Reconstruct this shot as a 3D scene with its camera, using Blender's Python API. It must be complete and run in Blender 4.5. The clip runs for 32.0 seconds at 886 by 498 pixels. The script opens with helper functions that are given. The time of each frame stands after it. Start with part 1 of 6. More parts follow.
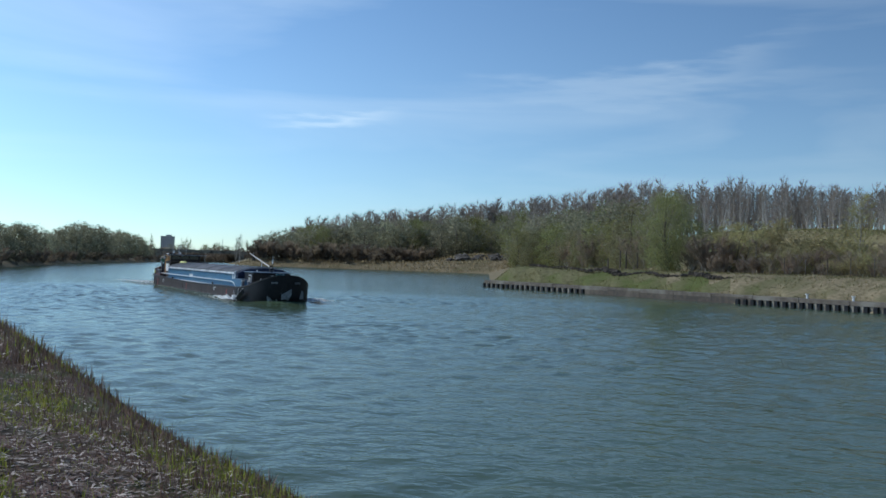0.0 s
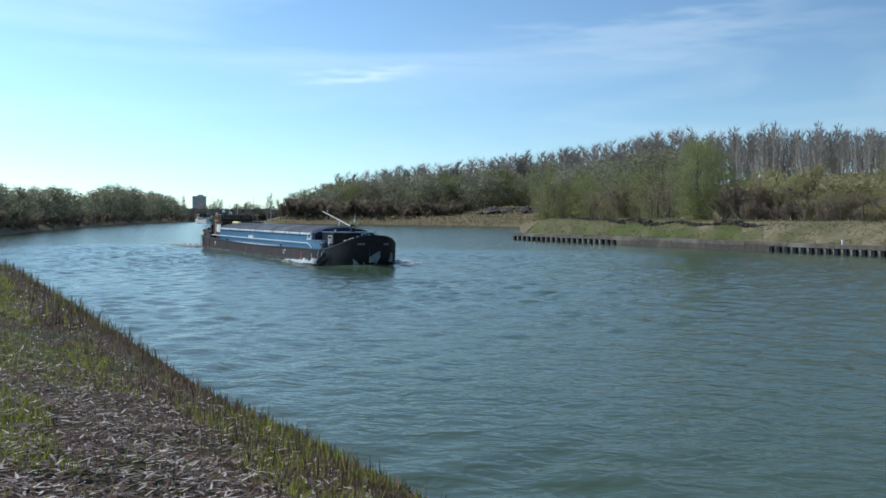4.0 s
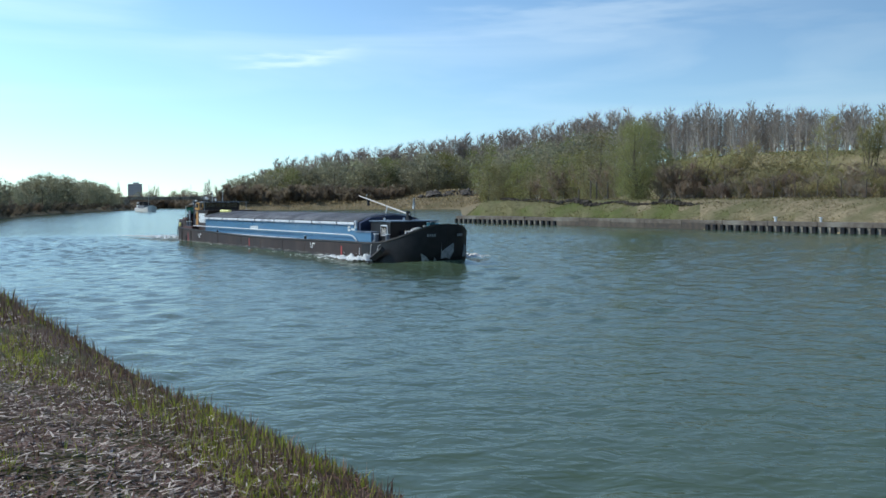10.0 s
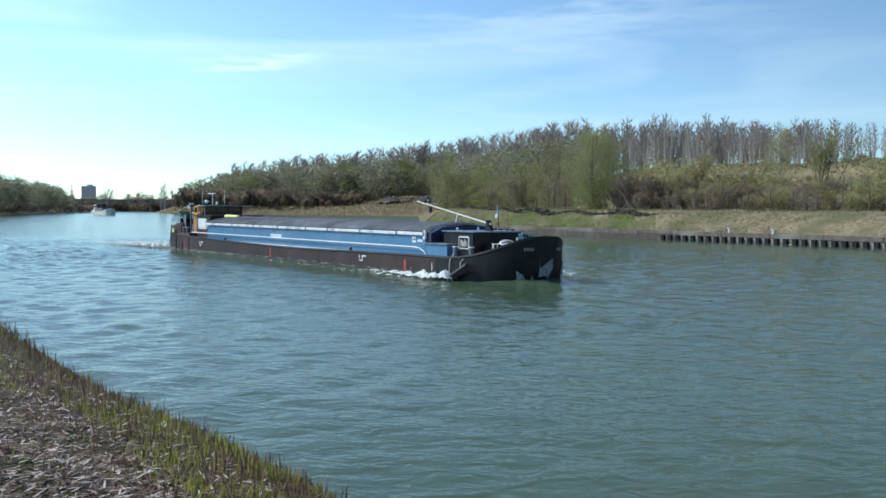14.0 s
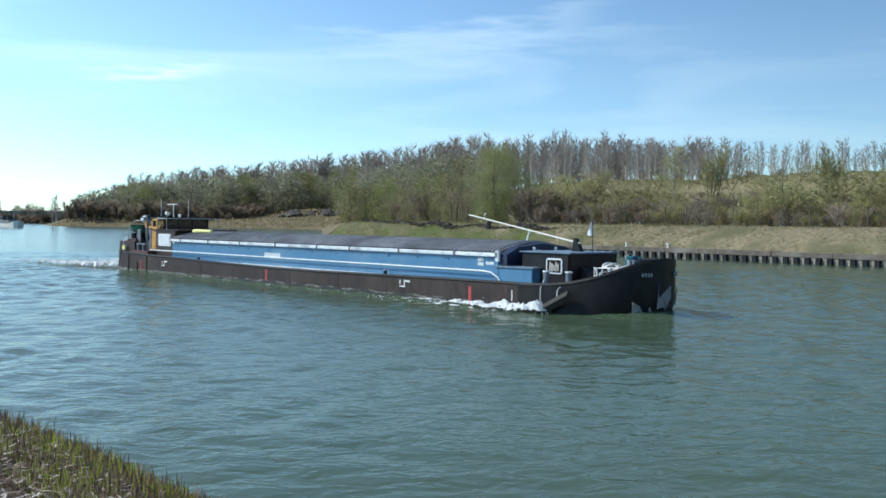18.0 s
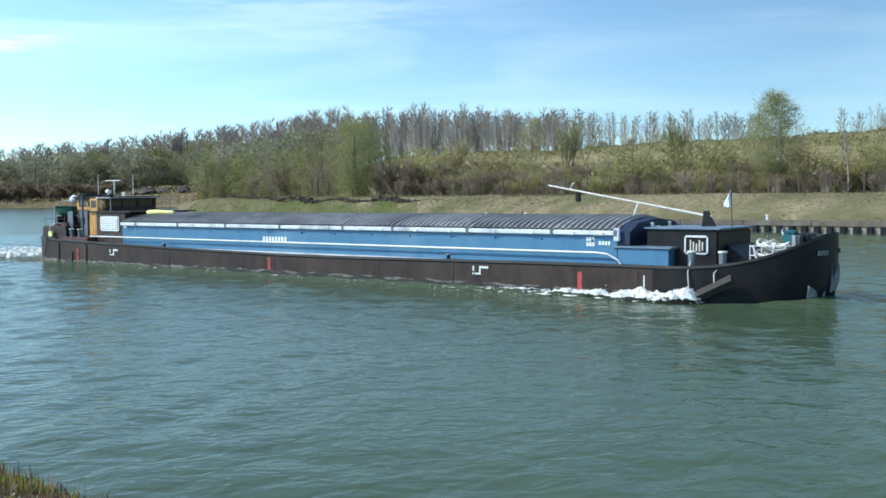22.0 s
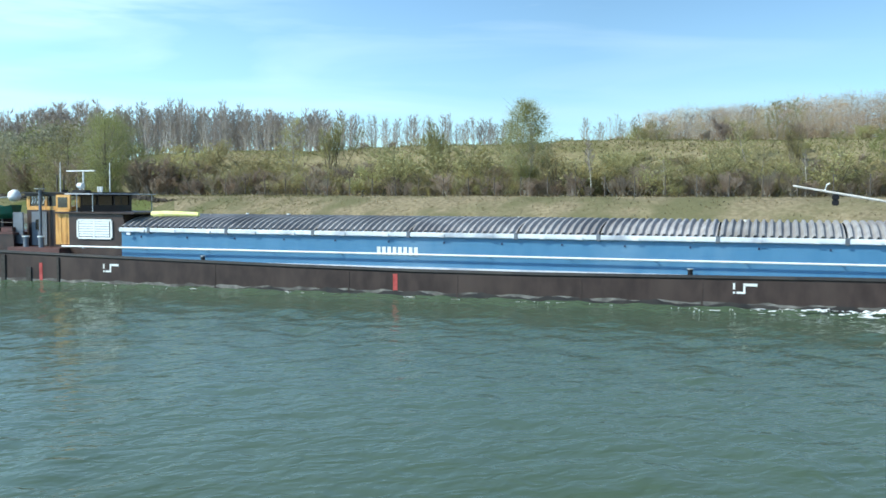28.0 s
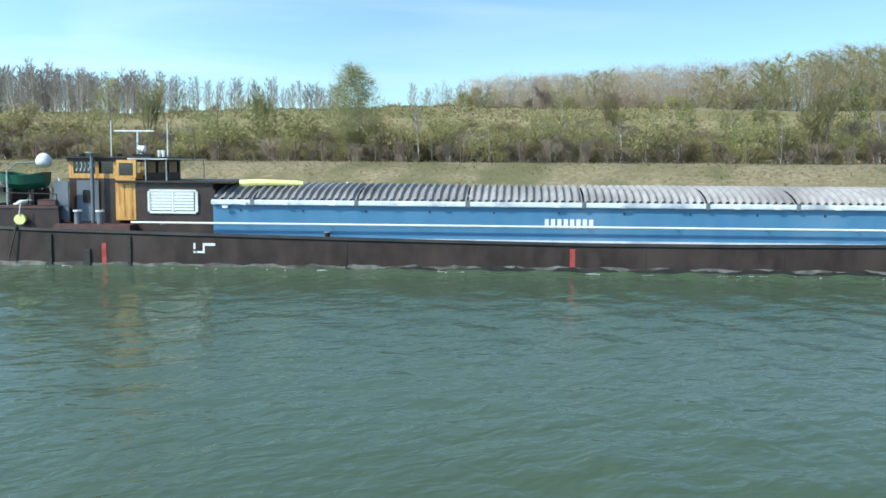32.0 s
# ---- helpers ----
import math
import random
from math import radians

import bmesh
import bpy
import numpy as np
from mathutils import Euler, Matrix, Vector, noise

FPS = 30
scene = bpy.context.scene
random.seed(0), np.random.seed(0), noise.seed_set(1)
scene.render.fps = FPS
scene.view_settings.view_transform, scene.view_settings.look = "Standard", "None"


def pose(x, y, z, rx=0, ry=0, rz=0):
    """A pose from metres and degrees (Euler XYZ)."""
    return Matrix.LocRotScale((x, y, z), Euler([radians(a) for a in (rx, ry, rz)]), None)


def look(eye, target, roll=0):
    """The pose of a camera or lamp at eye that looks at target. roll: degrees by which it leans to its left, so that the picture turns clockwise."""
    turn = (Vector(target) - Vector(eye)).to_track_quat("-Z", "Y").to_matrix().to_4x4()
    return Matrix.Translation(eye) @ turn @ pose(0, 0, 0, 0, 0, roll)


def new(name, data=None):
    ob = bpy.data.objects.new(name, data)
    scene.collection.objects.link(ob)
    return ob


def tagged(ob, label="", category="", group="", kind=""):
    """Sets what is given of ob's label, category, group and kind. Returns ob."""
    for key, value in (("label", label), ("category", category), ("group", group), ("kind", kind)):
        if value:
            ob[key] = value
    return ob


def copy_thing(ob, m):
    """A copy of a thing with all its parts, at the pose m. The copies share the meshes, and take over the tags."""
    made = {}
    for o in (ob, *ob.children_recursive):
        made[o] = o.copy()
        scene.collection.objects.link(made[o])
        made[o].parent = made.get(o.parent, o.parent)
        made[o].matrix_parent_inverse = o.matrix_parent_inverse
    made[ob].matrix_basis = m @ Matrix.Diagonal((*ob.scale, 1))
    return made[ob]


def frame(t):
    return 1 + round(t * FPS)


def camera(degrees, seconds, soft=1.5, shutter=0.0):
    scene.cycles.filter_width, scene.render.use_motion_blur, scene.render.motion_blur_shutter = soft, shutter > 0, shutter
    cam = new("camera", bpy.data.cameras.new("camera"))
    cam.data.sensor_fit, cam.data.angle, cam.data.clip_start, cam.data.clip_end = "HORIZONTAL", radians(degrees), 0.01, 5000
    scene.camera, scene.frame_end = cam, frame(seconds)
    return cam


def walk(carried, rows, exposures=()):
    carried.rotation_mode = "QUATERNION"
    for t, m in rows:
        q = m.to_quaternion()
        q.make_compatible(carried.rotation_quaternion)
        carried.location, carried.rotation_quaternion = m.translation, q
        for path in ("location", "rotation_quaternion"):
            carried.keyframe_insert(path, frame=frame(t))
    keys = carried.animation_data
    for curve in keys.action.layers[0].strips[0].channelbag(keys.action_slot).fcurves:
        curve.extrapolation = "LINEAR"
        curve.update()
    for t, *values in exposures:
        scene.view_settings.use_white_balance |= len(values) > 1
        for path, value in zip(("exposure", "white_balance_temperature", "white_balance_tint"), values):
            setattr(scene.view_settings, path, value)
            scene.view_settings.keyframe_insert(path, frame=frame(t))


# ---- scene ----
# one canal reach: the eye stands on the near bank at the origin, y looks up the far reach
EYE = (0.0, 0.0, 3.14)
cam = camera(50.0, 32.0, soft=1.6)


def aim(yaw, pitch, roll):
    """The eye's pose: yaw to the right of +y, pitch up, roll clockwise in the picture, in degrees."""
    return Matrix.Translation(EYE) @ pose(0, 0, 0, 0, 0, -yaw) @ pose(0, 0, 0, 90 + pitch) @ pose(0, 0, 0, 0, 0, roll)


PATH = [(0,-3.68,0.96,1.94), (0.5,-3.15,0.83,1.93), (1,-2.66,0.33,2.02), (1.5,-2.79,-0.29,1.90), (2,-2.92,-0.79,1.45),
        (2.5,-4.64,-1.22,1.06), (3,-5.65,-1.95,0.53), (3.5,-5.77,-2.10,0.36), (4,-5.45,-1.85,0.67), (4.5,-4.95,-1.34,1.24),
        (6.5,-4.45,-1.90,-0.64), (7,-4.21,-1.81,-0.30), (7.5,-3.82,-1.40,-0.18), (8,-3.50,-0.83,0.06), (8.5,-2.91,-0.30,-0.03),
        (9,-2.35,-0.79,-0.61), (9.5,-1.96,-2.06,-0.23), (10,-1.94,-2.83,-0.30), (10.5,-1.66,-3.04,-0.05), (11,-1.31,-3.15,0.16),
        (11.5,-0.87,-3.22,0.14), (12,-0.01,-3.32,0.12), (12.5,0.06,-3.17,0.52), (13,-0.00,-2.89,0.47), (13.5,0.14,-2.49,0.53),
        (14,0.60,-2.40,0.52), (14.5,1.05,-2.58,0.24), (16.5,4.27,-2.39,0.53), (17,5.36,-1.92,0.85), (17.5,6.09,-1.58,0.57),
        (18,6.43,-1.52,0.76), (18.5,7.29,-1.55,0.63), (19,8.17,-1.81,0.43), (19.5,9.09,-2.10,0.17), (20,10.20,-2.18,-0.22),
        (20.5,11.29,-2.25,-0.24), (21,12.39,-2.61,-0.24), (21.5,13.43,-2.92,-0.32), (22,14.72,-3.11,-0.40), (22.5,16.24,-3.41,-0.54),
        (23,17.64,-3.66,-0.66), (23.5,18.97,-3.81,-0.33), (24,20.30,-4.06,-0.41), (24.5,21.74,-4.38,-0.17), (25,23.57,-4.53,-0.43),
        (25.5,24.94,-4.34,-0.35), (27.5,28.14,-3.28,-0.09), (28,28.98,-3.08,0.20), (28.5,30.19,-3.04,-0.54), (29,31.61,-3.24,-0.42),
        (29.5,33.00,-3.31,-0.51), (30,34.20,-3.61,-0.50), (30.5,35.65,-3.83,-0.28), (31,36.77,-4.84,-0.58), (31.5,38.03,-5.38,-0.09),
        (32,39.31,-5.11,0.37)]
walk(cam, [(t, aim(a, b, c)) for t, a, b, c in PATH], [(0, -0.88, 6150, 4), (2, -0.72, 6200, 4), (4, -0.6, 6350, 3), (9, -0.62, 6450, 3), (10, -0.48, 6450, 3), (14, -0.27, 6400, 2), (19, -0.18, 6450, 1), (24, 0.12, 6500, -2), (28, 0.24, 6500, -3), (32, 0.26, 6550, -3)])

# ---- light ----
SUN_AZ, SUN_EL = -82.0, 40.0
world = bpy.data.worlds.new("sky")
scene.world = world
world.use_nodes = True
wn, wl = world.node_tree.nodes, world.node_tree.links
wn.clear()
w_out, w_bg, w_sky = wn.new("ShaderNodeOutputWorld"), wn.new("ShaderNodeBackground"), wn.new("ShaderNodeTexSky")
w_sky.sky_type, w_sky.sun_disc = "NISHITA", False
w_sky.sun_elevation, w_sky.sun_rotation = radians(SUN_EL), radians(SUN_AZ)
w_sky.air_density, w_sky.dust_density, w_sky.ozone_density = 0.85, 0.02, 2.8
w_bg.inputs["Strength"].default_value = 0.15
# thin cirrus: stretched noise over the dome
w_co, w_map, w_n1, w_n2 = wn.new("ShaderNodeTexCoord"), wn.new("ShaderNodeMapping"), wn.new("ShaderNodeTexNoise"), wn.new("ShaderNodeTexNoise")
w_map.inputs["Rotation"].default_value = (0.0, radians(-14), radians(12))
w_map.inputs["Scale"].default_value = (1.6, 1.6, 11.0)
w_n1.inputs["Scale"].default_value, w_n1.inputs["Detail"].default_value, w_n1.inputs["Distortion"].default_value = 1.5, 6.0, 0.6
w_n2.inputs["Scale"].default_value, w_n2.inputs["Detail"].default_value = 0.9, 2.0
w_r1, w_r2, w_mul, w_mix = wn.new("ShaderNodeMapRange"), wn.new("ShaderNodeMapRange"), wn.new("ShaderNodeMath"), wn.new("ShaderNodeMixRGB")
w_r1.inputs["From Min"].default_value, w_r1.inputs["From Max"].default_value, w_r1.inputs["To Max"].default_value = 0.47, 0.80, 0.42
w_r2.inputs["From Min"].default_value, w_r2.inputs["From Max"].default_value = 0.35, 0.65
w_mul.operation = "MULTIPLY"
w_mix.inputs["Color2"].default_value = (7.2, 7.6, 8.0, 1)
wl.new(w_co.outputs["Generated"], w_map.inputs["Vector"])
wl.new(w_map.outputs["Vector"], w_n1.inputs["Vector"])
wl.new(w_co.outputs["Generated"], w_n2.inputs["Vector"])
wl.new(w_n1.outputs["Fac"], w_r1.inputs["Value"])
wl.new(w_n2.outputs["Fac"], w_r2.inputs["Value"])
wl.new(w_r1.outputs["Result"], w_mul.inputs[0])
wl.new(w_r2.outputs["Result"], w_mul.inputs[1])


def cirrus(az_, el_, tilt, half_length, half_width, amount):
    """A thin streak of high cloud: its middle's bearing and height, its slant, its half length and width in degrees."""
    c = Vector((math.sin(radians(az_)) * math.cos(radians(el_)), math.cos(radians(az_)) * math.cos(radians(el_)), math.sin(radians(el_))))
    flat = Vector((math.cos(radians(az_)), -math.sin(radians(az_)), 0))
    along = flat * math.cos(radians(tilt)) + c.cross(flat).normalized() * math.sin(radians(tilt)) * -1
    across = c.cross(along).normalized()
    out = None
    for axis, half, bend in ((along, half_length, 0.0), (across, half_width, 0.07), (c, 0, 0)):
        d = wn.new("ShaderNodeVectorMath")
        d.operation, d.inputs[1].default_value = "DOT_PRODUCT", axis
        wl.new(w_co.outputs["Generated"], d.inputs[0])
        m = wn.new("ShaderNodeMapRange")
        if half:
            b, a = wn.new("ShaderNodeMath"), wn.new("ShaderNodeMath")
            b.operation, a.operation, b.inputs[1].default_value, b.inputs[2].default_value = "MULTIPLY_ADD", "ABSOLUTE", bend, 0
            wl.new(w_wisp.outputs["Value"], b.inputs[0])
            wl.new(d.outputs["Value"], b.inputs[2])
            wl.new(b.outputs["Value"], a.inputs[0])
            wl.new(a.outputs["Value"], m.inputs["Value"])
            m.interpolation_type = "SMOOTHSTEP"
            m.inputs["From Min"].default_value, m.inputs["From Max"].default_value = 0, math.sin(radians(half))
            m.inputs["To Min"].default_value, m.inputs["To Max"].default_value = 1, 0
        else:
            wl.new(d.outputs["Value"], m.inputs["Value"])
            m.inputs["From Min"].default_value, m.inputs["From Max"].default_value, m.inputs["To Max"].default_value = 0, 0.2, amount
        if out is None:
            out = m.outputs["Result"]
        else:
            k = wn.new("ShaderNodeMath")
            k.operation = "MULTIPLY"
            wl.new(out, k.inputs[0])
            wl.new(m.outputs["Result"], k.inputs[1])
            out = k.outputs["Value"]
    return out


w_n3, w_wisp, w_fine = wn.new("ShaderNodeTexNoise"), wn.new("ShaderNodeMath"), wn.new("ShaderNodeMapRange")
w_n3.inputs["Scale"].default_value, w_n3.inputs["Detail"].default_value = 7.0, 5.0
w_wisp.operation, w_wisp.inputs[1].default_value = "SUBTRACT", 0.5
w_fine.inputs["From Min"].default_value, w_fine.inputs["From Max"].default_value, w_fine.inputs["To Min"].default_value = 0.3, 0.66, 0.5
wl.new(w_map.outputs["Vector"], w_n3.inputs["Vector"])
wl.new(w_n3.outputs["Fac"], w_wisp.inputs[0])
wl.new(w_n3.outputs["Fac"], w_fine.inputs["Value"])
w_sum = w_mul.outputs["Value"]
for streak in ((-10.6, 8.5, 6, 5.0, 0.8, 0.45), (8.0, 10.9, 3, 17, 1.3, 0.22), (13.2, 12.2, 20, 5, 1.1, 0.16)):
    w_add, w_tex = wn.new("ShaderNodeMath"), wn.new("ShaderNodeMath")
    w_add.operation, w_tex.operation, w_add.use_clamp = "ADD", "MULTIPLY", True
    wl.new(cirrus(*streak), w_tex.inputs[0])
    wl.new(w_fine.outputs["Result"], w_tex.inputs[1])
    wl.new(w_sum, w_add.inputs[0])
    wl.new(w_tex.outputs["Value"], w_add.inputs[1])
    w_sum = w_add.outputs["Value"]
wl.new(w_sum, w_mix.inputs["Fac"])
wl.new(w_sky.outputs["Color"], w_mix.inputs["Color1"])
w_tint = wn.new("ShaderNodeMixRGB")
w_tint.blend_type = "MULTIPLY"
w_tint.inputs["Fac"].default_value, w_tint.inputs["Color2"].default_value = 1.0, (0.94, 1.0, 1.055, 1)
# haze scatters forwards: the sky brightens towards the sun's side
w_nrm, w_dot, w_mad, w_max, w_glow = (wn.new(k) for k in ("ShaderNodeVectorMath", "ShaderNodeVectorMath", "ShaderNodeMath", "ShaderNodeMath", "ShaderNodeMixRGB"))
w_nrm.operation, w_dot.operation, w_mad.operation, w_max.operation, w_glow.blend_type = "NORMALIZE", "DOT_PRODUCT", "MULTIPLY_ADD", "MAXIMUM", "MULTIPLY"
w_dot.inputs[1].default_value = (math.sin(radians(SUN_AZ)), math.cos(radians(SUN_AZ)), 0.25)
w_mad.inputs[1].default_value, w_mad.inputs[2].default_value, w_max.inputs[1].default_value = 0.88, 1.33, 0.94
w_glow.inputs["Fac"].default_value = 1.0
wl.new(w_co.outputs["Generated"], w_nrm.inputs[0])
wl.new(w_nrm.outputs["Vector"], w_dot.inputs[0])
wl.new(w_dot.outputs["Value"], w_mad.inputs[0])
wl.new(w_mad.outputs["Value"], w_max.inputs[0])
wl.new(w_mix.outputs["Color"], w_glow.inputs["Color1"])
wl.new(w_max.outputs["Value"], w_glow.inputs["Color2"])
wl.new(w_glow.outputs["Color"], w_tint.inputs["Color1"])
w_sep, w_low, w_hor = wn.new("ShaderNodeSeparateXYZ"), wn.new("ShaderNodeMapRange"), wn.new("ShaderNodeMixRGB")
w_low.inputs["From Min"].default_value, w_low.inputs["From Max"].default_value, w_low.inputs["To Min"].default_value, w_low.inputs["To Max"].default_value = 0.0, 0.15, 1.0, 0.0
w_hor.blend_type, w_hor.inputs["Color2"].default_value = "MULTIPLY", (0.80, 0.89, 0.96, 1)
wl.new(w_nrm.outputs["Vector"], w_sep.inputs["Vector"])
wl.new(w_sep.outputs["Z"], w_low.inputs["Value"])
wl.new(w_low.outputs["Result"], w_hor.inputs["Fac"])
wl.new(w_tint.outputs["Color"], w_hor.inputs["Color1"])
wl.new(w_hor.outputs["Color"], w_bg.inputs["Color"])
wl.new(w_bg.outputs["Background"], w_out.inputs["Surface"])

sun = new("sun", bpy.data.lights.new("sun", "SUN"))
sun.data.energy, sun.data.angle, sun.data.color = 4.7, radians(0.53), (1.0, 0.95, 0.87)
_sa, _se = radians(SUN_AZ), radians(SUN_EL)
sun.matrix_basis = look((math.sin(_sa) * math.cos(_se) * 50, math.cos(_sa) * math.cos(_se) * 50, math.sin(_se) * 50), (0, 0, 0))


# ---- materials ----
def surf(name, a, b, size=1.0, rough=0.7, metal=0.0, bump=0.0, c=None, size2=8.0, spots=0.35, spec=0.5, rnd=0.0, stretch=(1, 1, 1), coat=0.0):
    """Two colours by fine noise, a third by broad patches, and a fine relief; size in metres."""
    m = bpy.data.materials.new(name)
    m.use_nodes = True
    n, l = m.node_tree.nodes, m.node_tree.links
    bs = n["Principled BSDF"]
    co, mp, n1 = n.new("ShaderNodeTexCoord"), n.new("ShaderNodeMapping"), n.new("ShaderNodeTexNoise")
    mp.inputs["Scale"].default_value = stretch
    n1.inputs["Scale"].default_value, n1.inputs["Detail"].default_value = 1.0 / size, 5.0
    l.new(co.outputs["Object"], mp.inputs["Vector"])
    l.new(mp.outputs["Vector"], n1.inputs["Vector"])
    r1, mx = n.new("ShaderNodeMapRange"), n.new("ShaderNodeMixRGB")
    r1.inputs["From Min"].default_value, r1.inputs["From Max"].default_value = 0.36, 0.64
    mx.inputs["Color1"].default_value, mx.inputs["Color2"].default_value = (*a, 1), (*b, 1)
    l.new(n1.outputs["Fac"], r1.inputs["Value"])
    l.new(r1.outputs["Result"], mx.inputs["Fac"])
    col = mx.outputs["Color"]
    if c is not None:
        n2, r2, mx2 = n.new("ShaderNodeTexNoise"), n.new("ShaderNodeMapRange"), n.new("ShaderNodeMixRGB")
        n2.inputs["Scale"].default_value, n2.inputs["Detail"].default_value = 1.0 / size2, 4.0
        l.new(mp.outputs["Vector"], n2.inputs["Vector"])
        r2.inputs["From Min"].default_value, r2.inputs["From Max"].default_value = 0.62 - spots * 0.4, 0.80 - spots * 0.4
        l.new(n2.outputs["Fac"], r2.inputs["Value"])
        mx2.inputs["Color2"].default_value = (*c, 1)
        l.new(r2.outputs["Result"], mx2.inputs["Fac"])
        l.new(col, mx2.inputs["Color1"])
        col = mx2.outputs["Color"]
    if rnd:
        oi, hs, mr = n.new("ShaderNodeObjectInfo"), n.new("ShaderNodeHueSaturation"), n.new("ShaderNodeMapRange")
        mr.inputs["To Min"].default_value, mr.inputs["To Max"].default_value = 1 - rnd, 1 + rnd
        mh = n.new("ShaderNodeMapRange")
        mh.inputs["To Min"].default_value, mh.inputs["To Max"].default_value = 0.5 + rnd * 0.06, 0.5 - rnd * 0.06
        l.new(oi.outputs["Random"], mr.inputs["Value"])
        l.new(oi.outputs["Random"], mh.inputs["Value"])
        l.new(mr.outputs["Result"], hs.inputs["Value"])
        l.new(mh.outputs["Result"], hs.inputs["Hue"])
        l.new(col, hs.inputs["Color"])
        col = hs.outputs["Color"]
    l.new(col, bs.inputs["Base Color"])
    rr = n.new("ShaderNodeMapRange")
    rr.inputs["To Min"].default_value, rr.inputs["To Max"].default_value = max(0.03, rough - 0.1), min(1.0, rough + 0.1)
    l.new(n1.outputs["Fac"], rr.inputs["Value"])
    l.new(rr.outputs["Result"], bs.inputs["Roughness"])
    bs.inputs["Metallic"].default_value, bs.inputs["Specular IOR Level"].default_value = metal, spec
    bs.inputs["Coat Weight"].default_value = coat
    if bump:
        bp = n.new("ShaderNodeBump")
        bp.inputs["Strength"].default_value, bp.inputs["Distance"].default_value = 1.0, bump
        l.new(n1.outputs["Fac"], bp.inputs["Height"])
        l.new(bp.outputs["Normal"], bs.inputs["Normal"])
    return m


def leafy(name, a, b, rnd=0.25, trans=0.35, power=1.0):
    """Foliage: two tones by island, a little light let through."""
    m = bpy.data.materials.new(name)
    m.use_nodes = True
    n, l = m.node_tree.nodes, m.node_tree.links
    bs = n["Principled BSDF"]
    ge, oi, mx, hs = n.new("ShaderNodeNewGeometry"), n.new("ShaderNodeObjectInfo"), n.new("ShaderNodeMixRGB"), n.new("ShaderNodeHueSaturation")
    mx.inputs["Color1"].default_value, mx.inputs["Color2"].default_value = (*a, 1), (*b, 1)
    pw = n.new("ShaderNodeMath")
    pw.operation, pw.inputs[1].default_value = "POWER", power
    l.new(ge.outputs["Random Per Island"], pw.inputs[0])
    l.new(pw.outputs["Value"], mx.inputs["Fac"])
    mr = n.new("ShaderNodeMapRange")
    mr.inputs["To Min"].default_value, mr.inputs["To Max"].default_value = 1 - rnd, 1 + rnd
    l.new(oi.outputs["Random"], mr.inputs["Value"])
    l.new(mr.outputs["Result"], hs.inputs["Value"])
    wh, ft, sm = n.new("ShaderNodeMath"), n.new("ShaderNodeMath"), n.new("ShaderNodeMapRange")
    wh.operation, wh.inputs[1].default_value, ft.operation = "MULTIPLY", 7.31, "FRACT"
    sm.inputs["To Min"].default_value, sm.inputs["To Max"].default_value = 0.5 - rnd * 0.10, 0.5 + rnd * 0.05
    l.new(oi.outputs["Random"], wh.inputs[0])
    l.new(wh.outputs["Value"], ft.inputs[0])
    l.new(ft.outputs["Value"], sm.inputs["Value"])
    l.new(sm.outputs["Result"], hs.inputs["Hue"])
    l.new(mx.outputs["Color"], hs.inputs["Color"])
    l.new(hs.outputs["Color"], bs.inputs["Base Color"])
    bs.inputs["Roughness"].default_value, bs.inputs["Specular IOR Level"].default_value = 0.75, 0.2
    tr, ad, out = n.new("ShaderNodeBsdfTranslucent"), n.new("ShaderNodeMixShader"), n["Material Output"]
    l.new(hs.outputs["Color"], tr.inputs["Color"])
    ad.inputs["Fac"].default_value = trans
    l.new(bs.outputs["BSDF"], ad.inputs[1])
    l.new(tr.outputs["BSDF"], ad.inputs[2])
    l.new(ad.outputs["Shader"], out.inputs["Surface"])
    return m


def plain(name, col, rough=0.5, metal=0.0):
    return surf(name, col, tuple(x * 0.82 for x in col), 0.25, rough, metal)


